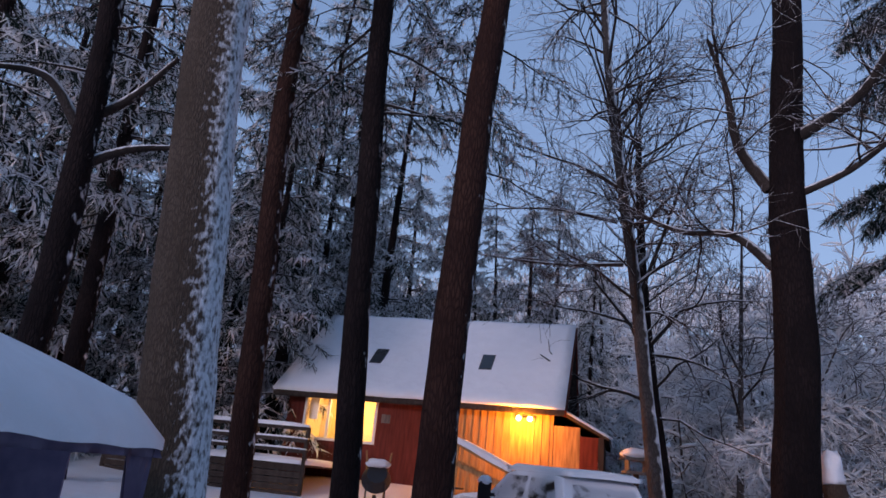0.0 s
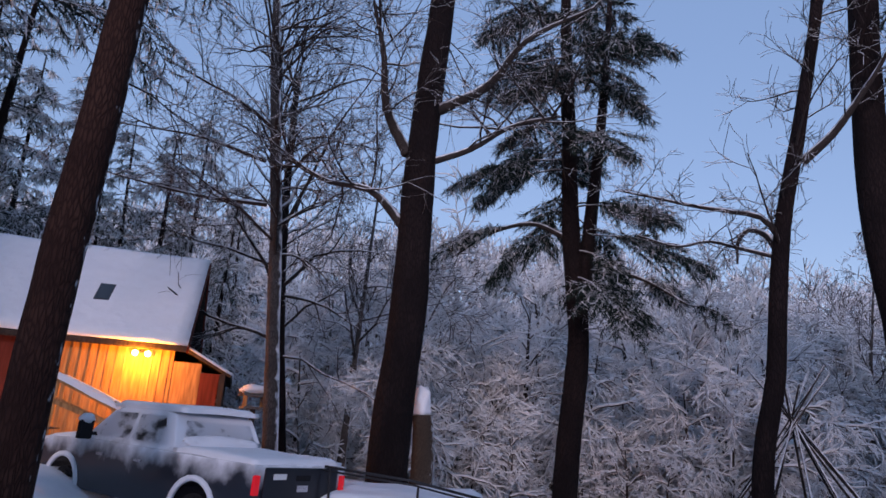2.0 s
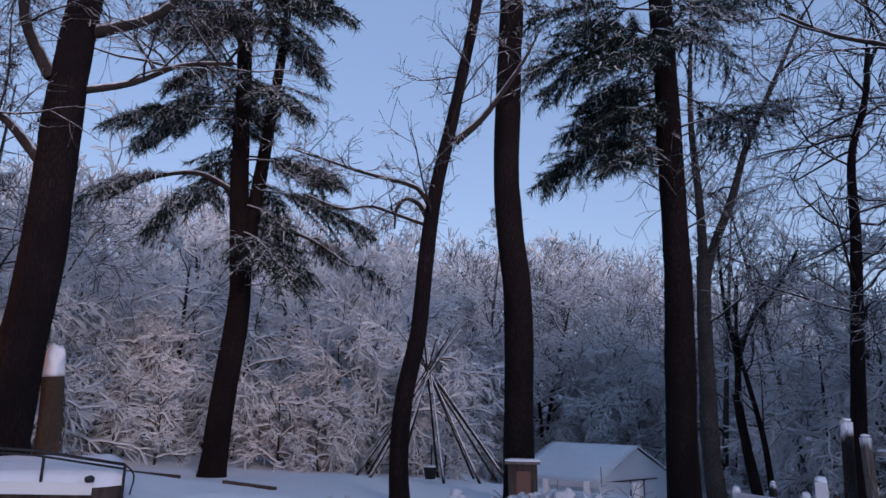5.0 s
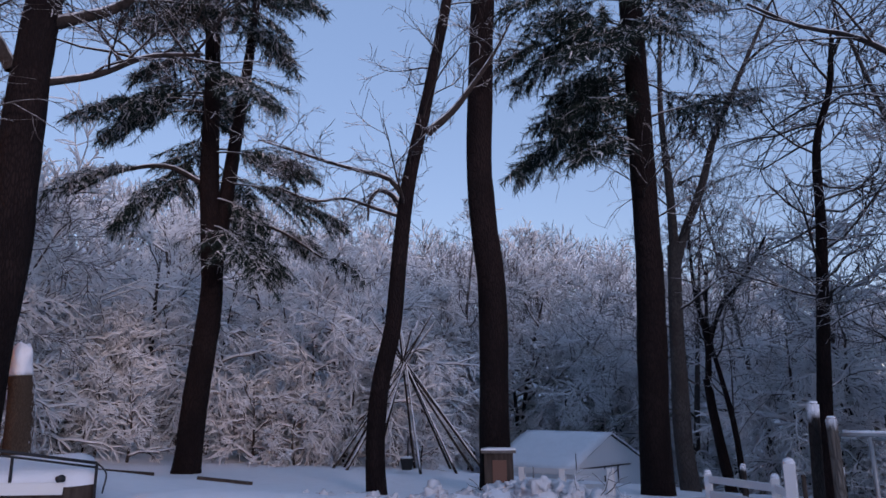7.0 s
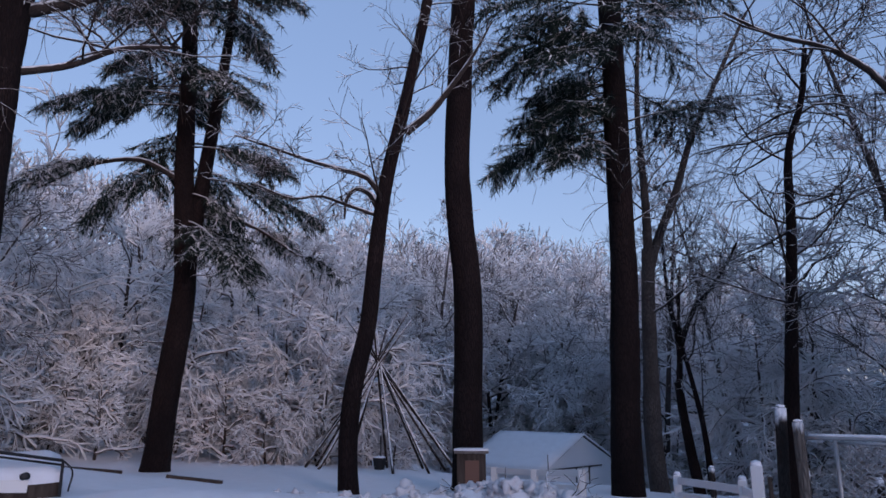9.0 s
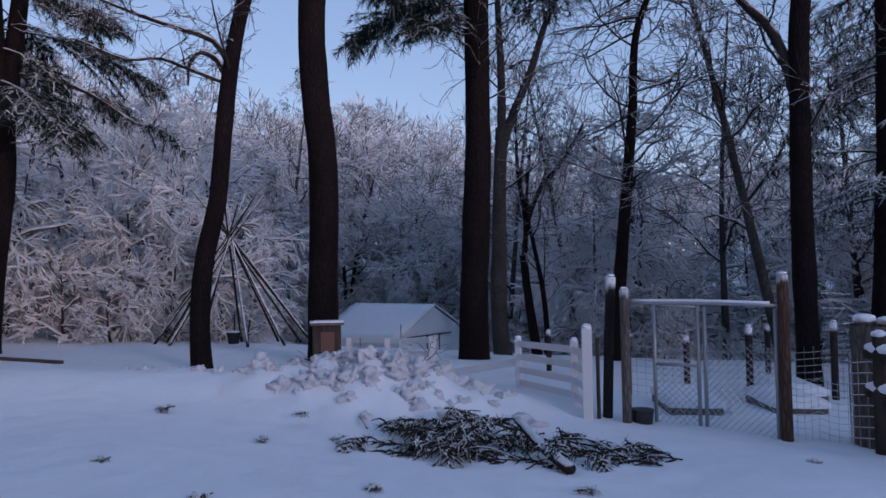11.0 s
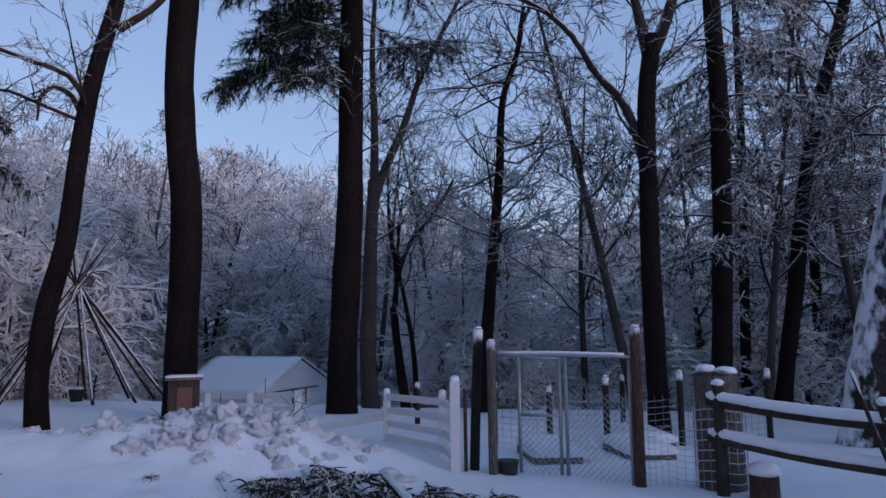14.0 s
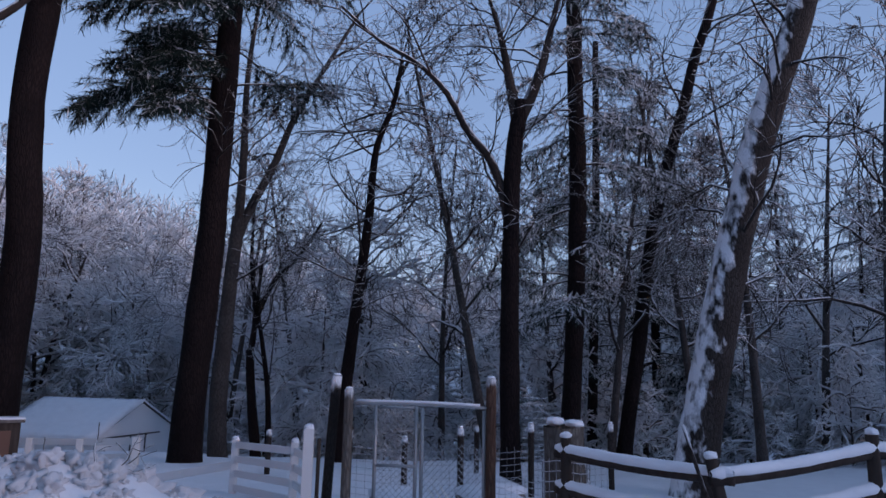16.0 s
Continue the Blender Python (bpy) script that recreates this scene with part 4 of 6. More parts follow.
    for v in me.vertices:
        v.co = Vector((8.0 + v.co.x * 1.45, v.co.y, 2.34 + v.co.z - v.co.x * 0.72))
    b = B()
    snow_slab(b, [(8.02, 0.25, 2.40), (9.5, 0.25, 1.68), (9.5, 5.55, 1.68), (8.02, 5.55, 2.40)], 0.1, cuts=8)
    part("snow_cover", b, M_SNOW, lt, smooth=True)
    b = B()
    box(b, 9.2, 9.3, 0.45, 5.4, -0.6, 1.72)
    box(b, 8.0, 9.2, 5.3, 5.4, -0.6, 1.9)
    part("lean_to_wall", b, M_DARKWOOD, h)
    part("post", box(B(), 9.18, 9.32, 0.3, 0.44, -0.6, 1.7), M_DARKWOOD, h)
    part("front_boards", prism(B(), [(0.52, -0.6), (0.6, -0.6), (0.6, 1.93), (0.52, 1.93)], 8.004, 8.7), M_CEDAR, h, "cedar boards closing the lean-to")
    part("side_door", box(B(), 8.704, 9.17, 0.5, 0.56, -0.6, 1.7), M_REDWALL, h, "dark red boarded door")
    return h


cabin()
for nm, at, e, c in (("wall_lamp_light", (7.23, -0.12, 1.9), 150.0, (1.0, 0.33, 0.02)), ("room_light", (1.9, 1.6, 2.2), 60.0, (1.0, 0.66, 0.2))):
    lo = new(nm, bpy.data.lights.new(nm, 'POINT'))
    lo.data.energy, lo.data.color, lo.data.shadow_soft_size = e, c, 0.08
    lo.location = hplace(*at)


def tube_part(name, pts, r, material, parent, sides=8, n=None, cap=True):
    """A round bar, straight or bent, closed at both ends."""
    line = smooth_line(pts, n) if n else np.asarray(pts, float)
    rad = np.full(len(line), r) if isinstance(r, (int, float)) else np.linspace(r[0], r[1], len(line))
    v, f = tubes([(line, rad)], sides)
    faces = [tuple(int(k) for k in a) for a in f]
    if cap:
        faces += [tuple(range(sides)), tuple(range(len(v) - 1, len(v) - 1 - sides, -1))]
    return raw(name, v, faces, [material], parent, smooth=len(line) > 2)


def blob(name, at, size, material, parent=None, seed=0, rough=0.25, cut=None):
    """A soft lump of snow."""
    b = bmesh.new()
    bmesh.ops.create_icosphere(b, subdivisions=3, radius=1.0)
    for v in b.verts:
        k = 1 + rough * noise.noise(v.co * 1.7 + Vector((seed * 3.1, 0, 0)))
        v.co = Vector((v.co.x * size[0] * k, v.co.y * size[1] * k, v.co.z * size[2] * k))
        if cut is not None and v.co.z < cut:
            v.co.z = cut
        v.co += Vector(at)
    return part(name, b, material, parent, smooth=True)


def gz(x, y):
    return ground_z(x, y)


# ---- cabin surroundings ----
def deck():
    d = thing("deck", (HX, HY, HZ), "dark wooden deck with snow on its rails", "deck", turn=HT)
    B = bmesh.new
    x0, x1, y0, y1, z = -3.2, 2.45, -2.6, 0.45, 0.3
    for k in range(6):
        part("board", box(B(), x0, x1, y0 - 0.02, y0 + 0.02, -0.62 + 0.15 * k, -0.485 + 0.15 * k), M_DARKWOOD, d)
    part("platform", box(B(), x0, x1, y0, y1, z - 0.05, z), M_DARKWOOD, d)
    s = B()
    snow_slab(s, [(x0, y0, z + 0.002), (x1, y0, z + 0.002), (x1, y1, z + 0.002), (x0, y1, z + 0.002)], 0.16, cuts=10)
    part("snow_cover", s, M_SNOW, d, smooth=True)
    for k in range(5):
        x = x0 + 0.05 + (x1 - x0 - 0.1) * k / 4
        part("post", box(B(), x - 0.045, x + 0.045, y0 - 0.03, y0 + 0.06, -0.7, 1.15, 0.006), M_DARKWOOD, d)
    for zz in (0.55, 0.8, 1.08):
        r = part("rail", box(B(), x0, x1, y0 - 0.06, y0 - 0.032, zz, zz + 0.09), M_DARKWOOD, d)
        s = B()
        w = 0.05 if zz > 1 else 0.02
        snow_slab(s, [(x0, y0 - 0.06 - w, zz + 0.09), (x1, y0 - 0.06 - w, zz + 0.09), (x1, y0 - 0.03 + w, zz + 0.09), (x0, y0 - 0.03 + w, zz + 0.09)], 0.09 if zz > 1 else 0.04, cuts=12)
        part("snow_cover", s, M_SNOW, r, smooth=True)


def cabin_things():
    B = bmesh.new
    # wall lamp with two bulbs
    l = thing("wall_lamp", hplace(7.23, 0.5, 2.1), "twin outdoor flood lamp glowing orange under the eaves", "lamp", turn=HT)
    M_BULB = mat("glowing_bulb", (1, 0.6, 0.2), 0.4)
    bs = M_BULB.node_tree.nodes["Principled BSDF"]
    bs.inputs["Emission Color"].default_value = (1.0, 0.62, 0.12, 1)
    bs.inputs["Emission Strength"].default_value = 18.0
    part("base_plate", box(B(), -0.08, 0.08, -0.03, -0.002, -0.06, 0.06, 0.005), M_METALROOF, l)
    for x in (-0.15, 0.15):
        tube_part("arm", [(0, -0.03, 0), (x * 0.6, -0.1, -0.01), (x, -0.14, -0.03)], 0.015, M_METALROOF, l)
        b = B()
        bmesh.ops.create_uvsphere(b, u_segments=12, v_segments=8, radius=0.075, matrix=Matrix.Translation((x, -0.18, -0.06)))
        part("bulb", b, M_BULB, l, smooth=True)
    # door with a lit pane
    M_DOOR = mat("brown_door_paint", (0.16, 0.08, 0.04), 0.55)
    d = thing("door", hplace(4.95, 0.5, 0.12), "glazed cabin door with warm light behind", "door", turn=HT)
    b = B()
    for x0, x1, z0, z1 in ((-0.38, -0.28, 0, 2.02), (0.28, 0.38, 0, 2.02), (-0.28, 0.28, 0, 0.5), (-0.28, 0.28, 1.9, 2.02)):
        box(b, x0, x1, -0.02, 0.03, z0, z1)
    part("leaf", b, M_DOOR, d)
    part("pane", box(B(), -0.28, 0.28, 0.0, 0.008, 0.5, 1.9), M_GLASS, d).visible_shadow = False
    tube_part("handle", [(0.33, -0.03, 1.0), (0.33, -0.08, 1.0), (0.25, -0.08, 1.0)], 0.012, M_METALROOF, d)
    # stair rails before the door
    s = thing("stair_rail", hplace(5.6, -2.2, 0), "light wooden stair with snow-capped sloping rails", "stairs", turn=HT)
    for y in (0.0, 1.1):
        a, c = Vector((0.15, y, 1.22)), Vector((1.7, y, 0.55))
        r = part("handrail", beam(B(), a, c, 0.12, 0.05, 0.006), M_CEDAR, s)
        q = (c - a).normalized()
        sn = B()
        snow_slab(sn, [a + Vector((0, -0.09, 0.03)), c + Vector((0, -0.09, 0.03)), c + Vector((0, 0.09, 0.03)), a + Vector((0, 0.09, 0.03))], 0.12, cuts=8)
        part("snow_cover", sn, M_SNOW, r, smooth=True)
        part("lower_rail", beam(B(), a - Vector((0, 0, 0.45)), c - Vector((0, 0, 0.35)), 0.04, 0.09), M_CEDAR, s)
        for x, zt in ((0.2, 1.3), (1.62, 0.75)):
            part("post", box(B(), x - 0.045, x + 0.045, y - 0.045, y + 0.045, -0.75, zt, 0.006), M_CEDAR, s)
    for k in range(3):
        part("tread", box(B(), 0.15 + 0.28 * k, 0.45 + 0.28 * k, 0.05, 1.05, 0.1 - 0.17 * k, 0.14 - 0.17 * k), M_GREYWOOD, s)
    # kettle grill
    w = thing("kettle_grill", hplace(4.1, -2.1, -0.42), "dark kettle grill with a cushion of snow on its lid", "grill", turn=HT + 20)
    M_TRAY = mat("dark_steel_tray", (0.05, 0.05, 0.055), 0.5, 0.7)
    b = B()
    bmesh.ops.create_cone(b, cap_ends=True, segments=24, radius1=0.36, radius2=0.24, depth=0.3, matrix=Matrix.Translation((0, 0, 0.62)) @ Matrix.Rotation(radians(62), 4, 'X'))
    part("bowl", b, M_TRAY, w)
    blob("snow_cap", (0, 0.02, 0.92), (0.3, 0.26, 0.12), M_SNOW, w, 3)
    for x in (-0.22, 0.22):
        tube_part("upright", [(x, 0.1, -0.15), (x, 0.12, 0.5), (x * 1.4, 0.1, 1.2)], 0.022, M_CEDAR, w)
        tube_part("leg", [(x, 0.1, 0.55), (x, -0.4, 0.3), (x, -0.45, -0.1)], 0.015, M_TRAY, w)
    b = B()
    bmesh.ops.create_cone(b, cap_ends=True, segments=24, radius1=0.19, radius2=0.19, depth=0.09, matrix=Matrix.Translation((0, 0.12, 0.02)) @ Matrix.Rotation(radians(90), 4, 'Y'))
    part("wheel", b, M_TRAY, w)
    # sign on the wall
    g = thing("wall_sign", hplace(2.55 + 0.75, 0.5, 1.75), "small pale notice on the red wall", "sign", turn=HT)
    part("panel", box(B(), -0.13, 0.13, -0.02, -0.002, -0.12, 0.12), M_GREYWOOD, g)
    # roofed feeder on a post behind the truck
    x, y = 5.3, 17.4
    f = thing("bird_feeder", (x, y, gz(x, y)), "grey wooden bird feeder with a snow-capped roof on a post", "bird feeder")
    h = 2.25 - gz(x, y)
    part("post", box(B(), -0.05, 0.05, -0.05, 0.05, -0.2, h), M_DARKWOOD, f)
    part("tray", box(B(), -0.3, 0.3, -0.22, 0.22, h, h + 0.06), M_GREYWOOD, f)
    for sx in (-0.22, 0.22):
        part("side", box(B(), sx - 0.015, sx + 0.015, -0.17, 0.17, h + 0.06, h + 0.34), M_GREYWOOD, f)
    r = part("roof", prism(B(), [(-0.28, h + 0.3), (0, h + 0.46), (0.28, h + 0.3), (0.28, h + 0.34), (0, h + 0.5), (-0.28, h + 0.34)], -0.34, 0.34), M_GREYWOOD, f)
    blob("snow_cap", (0, 0, h + 0.47), (0.36, 0.3, 0.14), M_SNOW, r, 5)


deck()
cabin_things()


# ---- canopy beside the camera ----
def canopy():
    M_CLOTH = mat("mauve_canvas", (0.24, 0.2, 0.3), 0.85)
    color_in(M_CLOTH, mixcol(M_CLOTH, noise_fac(M_CLOTH, coords(M_CLOTH), 6.0, 5.0), (0.2, 0.17, 0.26), (0.28, 0.24, 0.34)))
    M_POLE = mat("pale_canopy_leg", (0.55, 0.54, 0.5), 0.5)
    c = thing("canopy", (-3.07, 3.47, 0.19), "small canvas pavilion with a mauve valance under thick snow", "canopy")
    B = bmesh.new
    e, a, hw = 1.53, 2.17, 1.45
    b = B()
    n = 18
    grid = []
    for i in range(n + 1):
        row = []
        for j in range(n + 1):
            x, y = -hw + 2 * hw * i / n, -hw + 2 * hw * j / n
            m = max(abs(x), abs(y)) / hw
            z = a + (e - a) * m + 0.05
            edge = max(0.0, (m - 0.86) / 0.14)
            z += 0.16 * (1 - edge ** 2) + 0.03 * noise.noise((x * 2, y * 2, 0))
            row.append(b.verts.new((x * (1 + 0.02 * edge), y * (1 + 0.02 * edge), z)))
        grid.append(row)
    for i in range(n):
        for j in range(n):
            b.faces.new((grid[i][j], grid[i + 1][j], grid[i + 1][j + 1], grid[i][j + 1]))
    rim = [grid[i][0] for i in range(n + 1)] + [grid[n][j] for j in range(1, n + 1)] + [grid[i][n] for i in range(n - 1, -1, -1)] + [grid[0][j] for j in range(n - 1, 0, -1)]
    low = [b.verts.new(v.co - Vector((0, 0, 0.07))) for v in rim]
    for k in range(len(rim)):
        m = (k + 1) % len(rim)
        b.faces.new((rim[m], rim[k], low[k], low[m]))
    part("snow_cover", b, M_SNOW, c, "thick smooth snow on the roof", smooth=True)
    b = B()
    top = b.verts.new((0, 0, a))
    cs = [b.verts.new((x * hw, y * hw, e)) for x, y in ((-1, -1), (1, -1), (1, 1), (-1, 1))]
    for k in range(4):
        b.faces.new((cs[k], cs[(k + 1) % 4], top))
    part("roof", b, M_CLOTH, c)
    for k, (x0, y0, x1, y1) in enumerate(((-1, -1, 1, -1), (1, -1, 1, 1), (1, 1, -1, 1), (-1, 1, -1, -1))):
        b = B()
        m = 24
        rows = []
        for zi in range(4):
            rows.append([b.verts.new(((x0 + (x1 - x0) * i / m) * hw + 0.012 * math.sin(i * 1.7 + k) * zi, (y0 + (y1 - y0) * i / m) * hw + 0.012 * math.cos(i * 1.3) * zi, e + 0.02 - zi * 0.03)) for i in range(m + 1)])
        for zi in range(3):
            for i in range(m):
                b.faces.new((rows[zi][i], rows[zi][i + 1], rows[zi + 1][i + 1], rows[zi + 1][i]))
        bmesh.ops.solidify(b, geom=b.faces, thickness=0.006)
        part("valance", b, M_CLOTH, c, smooth=True)
    for x, y in ((-1, -1), (1, -1), (1, 1), (-1, 1)):
        part("leg", box(B(), x * (hw - 0.08) - 0.03, x * (hw - 0.08) + 0.03, y * (hw - 0.08) - 0.03, y * (hw - 0.08) + 0.03, -0.5, e), M_POLE, c)
    # cloth gathered at one corner
    b = B()
    rows = []
    for zi in range(9):
        f = zi / 8
        rows.append([b.verts.new((hw - 0.02 - 0.05 * f + 0.025 * math.sin(i * 2.1 + zi * 0.3), hw - 0.45 * (1 - i / 12) * (1 - 0.6 * f), e - f * 0.62)) for i in range(13)])
    for zi in range(8):
        for i in range(12):
            b.faces.new((rows[zi][i], rows[zi][i + 1], rows[zi + 1][i + 1], rows[zi + 1][i]))
    bmesh.ops.solidify(b, geom=b.faces, thickness=0.008)
    part("side_curtain", b, M_CLOTH, c, "drawn canvas curtain at the corner", smooth=True)
    # back and far side closed with the same canvas, added to darken the inside
    part("back_panel", box(B(), -hw + 0.02, hw - 0.5, hw - 0.12, hw - 0.1, -0.3, e), M_CLOTH, c)
    part("side_panel", box(B(), -hw + 0.06, -hw + 0.08, -hw + 0.1, hw - 0.13, -0.3, e), M_CLOTH, c)
    # stored things under it, dark
    M_TARP = mat("dark_tarpaulin", (0.05, 0.055, 0.07), 0.7)
    t = thing("covered_table", (-3.02, 3.72, 0.1), "table under a dark tarpaulin beneath the canopy", "table")
    b = box(B(), -0.8, 0.8, -0.6, 0.6, -0.2, 0.95, 0.06)
    part("tarpaulin", b, M_TARP, t)


canopy()


# ---- pickup truck ----
def truck():
    B = bmesh.new
    M_PAINT = mat("black_truck_paint", (0.012, 0.014, 0.022), 0.35)
    M_PAINT.node_tree.nodes["Principled BSDF"].inputs["Coat Weight"].default_value = 0.4
    v = coords(M_PAINT)
    wob = noise_fac(M_PAINT, v, 2.4, 6.0, 0.2, 0.8)
    n, l = M_PAINT.node_tree.nodes, M_PAINT.node_tree.links
    sp = n.new("ShaderNodeSeparateXYZ")
    l.new(coords(M_PAINT), sp.inputs[0])
    hgt = n.new("ShaderNodeMapRange")
    hgt.inputs[1].default_value, hgt.inputs[2].default_value = 0.95, 1.5
    l.new(sp.outputs["Z"], hgt.inputs[0])
    film = math_node(M_PAINT, 'MULTIPLY', math_node(M_PAINT, 'ADD', hgt.outputs[0], math_node(M_PAINT, 'MULTIPLY', math_node(M_PAINT, 'SUBTRACT', wob, 0.5), 0.8)), 0.9)
    rr = n.new("ShaderNodeMapRange")
    rr.inputs[1].default_value, rr.inputs[2].default_value = 0.15, 0.75
    l.new(film, rr.inputs[0])
    color_in(M_PAINT, mixcol(M_PAINT, rr.outputs[0], (0.012, 0.014, 0.022), SNOW))
    ro = n.new("ShaderNodeMapRange")
    ro.inputs[3].default_value, ro.inputs[4].default_value = 0.3, 0.9
    l.new(rr.outputs[0], ro.inputs[0])
    l.new(ro.outputs[0], n["Principled BSDF"].inputs["Roughness"])
    M_BACK = mat("black_tailgate_paint", (0.012, 0.014, 0.02), 0.3)
    M_TYRE = mat("tyre_rubber", (0.02, 0.02, 0.022), 0.9)
    M_RIM = mat("grey_alloy", (0.35, 0.35, 0.37), 0.35, 1.0)
    M_CHROME = mat("dull_chrome", (0.6, 0.6, 0.62), 0.25, 1.0)
    M_TAIL = mat("red_lens", (0.5, 0.01, 0.015), 0.2)
    bs = M_TAIL.node_tree.nodes["Principled BSDF"]
    bs.inputs["Emission Color"].default_value = (1, 0.02, 0.03, 1)
    bs.inputs["Emission Strength"].default_value = 0.12
    M_DARKGLASS = mat("dark_car_glass", (0.01, 0.012, 0.015), 0.08)
    M_ICED = mat("snowed_over_glass", (0.02, 0.022, 0.026), 0.4)
    color_in(M_ICED, mixcol(M_ICED, noise_fac(M_ICED, coords(M_ICED, (1, 1, 1.6)), 2.2, 6.0, 0.36, 0.5), (0.03, 0.033, 0.04), SNOW))
    # local: +y forward, x right, origin under the middle of the rear
    t = thing("pickup_truck", (0, 0, 0), "black crew-cab pickup truck thickly covered with snow", "truck")
    t.matrix_world = pose(4.17, 10.75, -0.1, 2.2, 0, 25)
    W = 0.98

    def shell(profile, x0, x1, name, material, label="", bevel=0.05, seg=3, taper=None):
        b = prism(B(), profile, x0, x1)
        if taper:
            zlo, zhi, k = taper
            for q in b.verts:
                f = min(1, max(0, (q.co.z - zlo) / (zhi - zlo)))
                q.co.x *= 1 - k * f
        bmesh.ops.bevel(b, geom=list(b.edges), offset=bevel, segments=seg, affect='EDGES', profile=0.6, clamp_overlap=True)
        return part(name, b, material, t, label, smooth=False)

    arch = lambda yc, r: [(yc + r * math.cos(a), 0.5 + r * math.sin(a)) for a in [math.pi * k / 8 for k in range(9)]]
    low = 0.48
    prof = [(0.0, low)] + [(y, max(z, low)) for y, z in reversed(arch(1.25, 0.52))][0:] + [(y, max(z, low)) for y, z in reversed(arch(4.95, 0.52))] + [(5.85, low), (5.95, 0.75), (5.9, 1.18), (5.5, 1.3), (4.3, 1.36), (0.0, 1.36)]
    body = shell(prof, -W, W, "body", M_PAINT, bevel=0.03, seg=2)
    cab = shell([(1.95, 1.3), (1.98, 1.5), (2.2, 1.93), (2.6, 2.0), (3.6, 1.98), (3.95, 1.88), (4.55, 1.36), (4.5, 1.3)], -W + 0.03, W - 0.03, "cab", M_PAINT, bevel=0.05, taper=(1.36, 2.0, 0.16))
    # glass
    def pane(pts, name="window", mt=M_DARKGLASS):
        b = B()
        vs = [b.verts.new(p) for p in pts]
        b.faces.new(vs)
        bmesh.ops.solidify(b, geom=b.faces, thickness=0.012)
        return part(name, b, mt, t)
    k = 0.84
    for s in (-1, 1):
        xa, xb = s * (W - 0.03 + 0.004), s * ((W - 0.03) * 0.87 + 0.008)
        pane([(xa, 2.15, 1.45), (xa, 3.1, 1.45), (xb, 3.1, 1.88), (xb, 2.42, 1.88)], "window", M_ICED)
        pane([(xa, 3.2, 1.45), (xa, 4.2, 1.45), (xb, 3.82, 1.86), (xb, 3.2, 1.88)], "window", M_ICED)
    rw = pane([(-0.75, 1.952, 1.5), (0.75, 1.952, 1.5), (0.66, 2.12, 1.84), (-0.66, 2.12, 1.84)], "rear_window", M_ICED)
    pane([(-0.8, 4.5, 1.42), (0.8, 4.5, 1.42), (0.7, 4.02, 1.85), (-0.7, 4.02, 1.85)], "windscreen")
    # snow stuck to the rear window, leaving a dark strip, and to the side glass
    def plaster(name, c, size, seed, turn=0.0):
        b = B()
        bmesh.ops.create_icosphere(b, subdivisions=3, radius=1.0)
        for q in b.verts:
            kk = 1 + 0.3 * noise.noise(q.co * 1.8 + Vector((seed, 0, 0)))
            q.co = Vector((q.co.x * size[0] * kk, q.co.y * size[1], q.co.z * size[2] * kk))
        b.transform(Matrix.Translation(c) @ Matrix.Rotation(turn, 4, 'X'))
        return part(name, b, M_SNOW, t, smooth=True)
    plaster("snow_patch", (0.0, 1.96, 1.52), (0.8, 0.05, 0.12), 1, -0.5)
    # snow blankets
    b = B()
    snow_slab(b, [(-0.8, 2.05, 1.98), (0.8, 2.05, 1.98), (0.8, 4.0, 1.95), (-0.8, 4.0, 1.95)], 0.12, cuts=14)
    part("snow_cover", b, M_SNOW, t, "rounded snow on the roof", smooth=True)
    b = B()
    snow_slab(b, [(-0.95, 0.06, 1.35), (0.95, 0.06, 1.35), (0.95, 1.95, 1.37), (-0.95, 1.95, 1.37)], 0.10, cuts=14)
    part("snow_cover", b, M_SNOW, t, "snow filling the bed", smooth=True)
    b = B()
    snow_slab(b, [(-0.92, 4.45, 1.36), (0.92, 4.45, 1.36), (0.92, 5.9, 1.2), (-0.92, 5.9, 1.2)], 0.12, cuts=12)
    part("snow_cover", b, M_SNOW, t, "snow on the bonnet", smooth=True)
    b = B()
    snow_slab(b, [(-0.8, 4.6, 1.4), (0.8, 4.6, 1.4), (0.72, 4.0, 1.9), (-0.72, 4.0, 1.9)][::1], 0.04, cuts=8)
    part("snow_cover", b, M_SNOW, t, smooth=True)
    # tailgate, lamps, bumper
    tg = part("tailgate", box(B(), -0.78, 0.78, -0.035, -0.002, 0.72, 1.33, 0.02), M_BACK, t, "dark tailgate clear of snow")
    part("badge", box(B(), -0.12, 0.12, -0.045, -0.034, 0.98, 1.08, 0.004), M_CHROME, tg)
    part("sticker", box(B(), -0.62, -0.36, -0.042, -0.034, 1.16, 1.24), M_WHITE, tg)
    part("latch", box(B(), -0.15, 0.15, -0.048, -0.034, 1.14, 1.22, 0.01), M_TYRE, tg)
    for s in (-1, 1):
        part("tail_light", box(B(), s * 0.915 - 0.06, s * 0.915 + 0.06, -0.03, 0.1, 0.94, 1.22, 0.02), M_TAIL, t, "red tail light")
    part("bumper", box(B(), -0.98, 0.98, -0.16, 0.0, 0.48, 0.68, 0.03), M_CHROME, t)
    part("number_plate", box(B(), -0.15, 0.15, -0.175, -0.162, 0.52, 0.66), M_WHITE, t)
    for s in (-1, 1):
        part("headlight", box(B(), s * 0.78 - 0.16, s * 0.78 + 0.16, 5.88, 5.97, 0.85, 1.08, 0.03), M_CHROME, t)
        m = part("mirror", box(B(), s * 1.16 - 0.12, s * 1.16 + 0.12, 4.12, 4.24, 1.35, 1.68, 0.03), M_TYRE, t)
        part("arm", box(B(), min(s * 0.93, s * 1.1), max(s * 0.93, s * 1.1), 4.15, 4.2, 1.42, 1.48), M_TYRE, m)
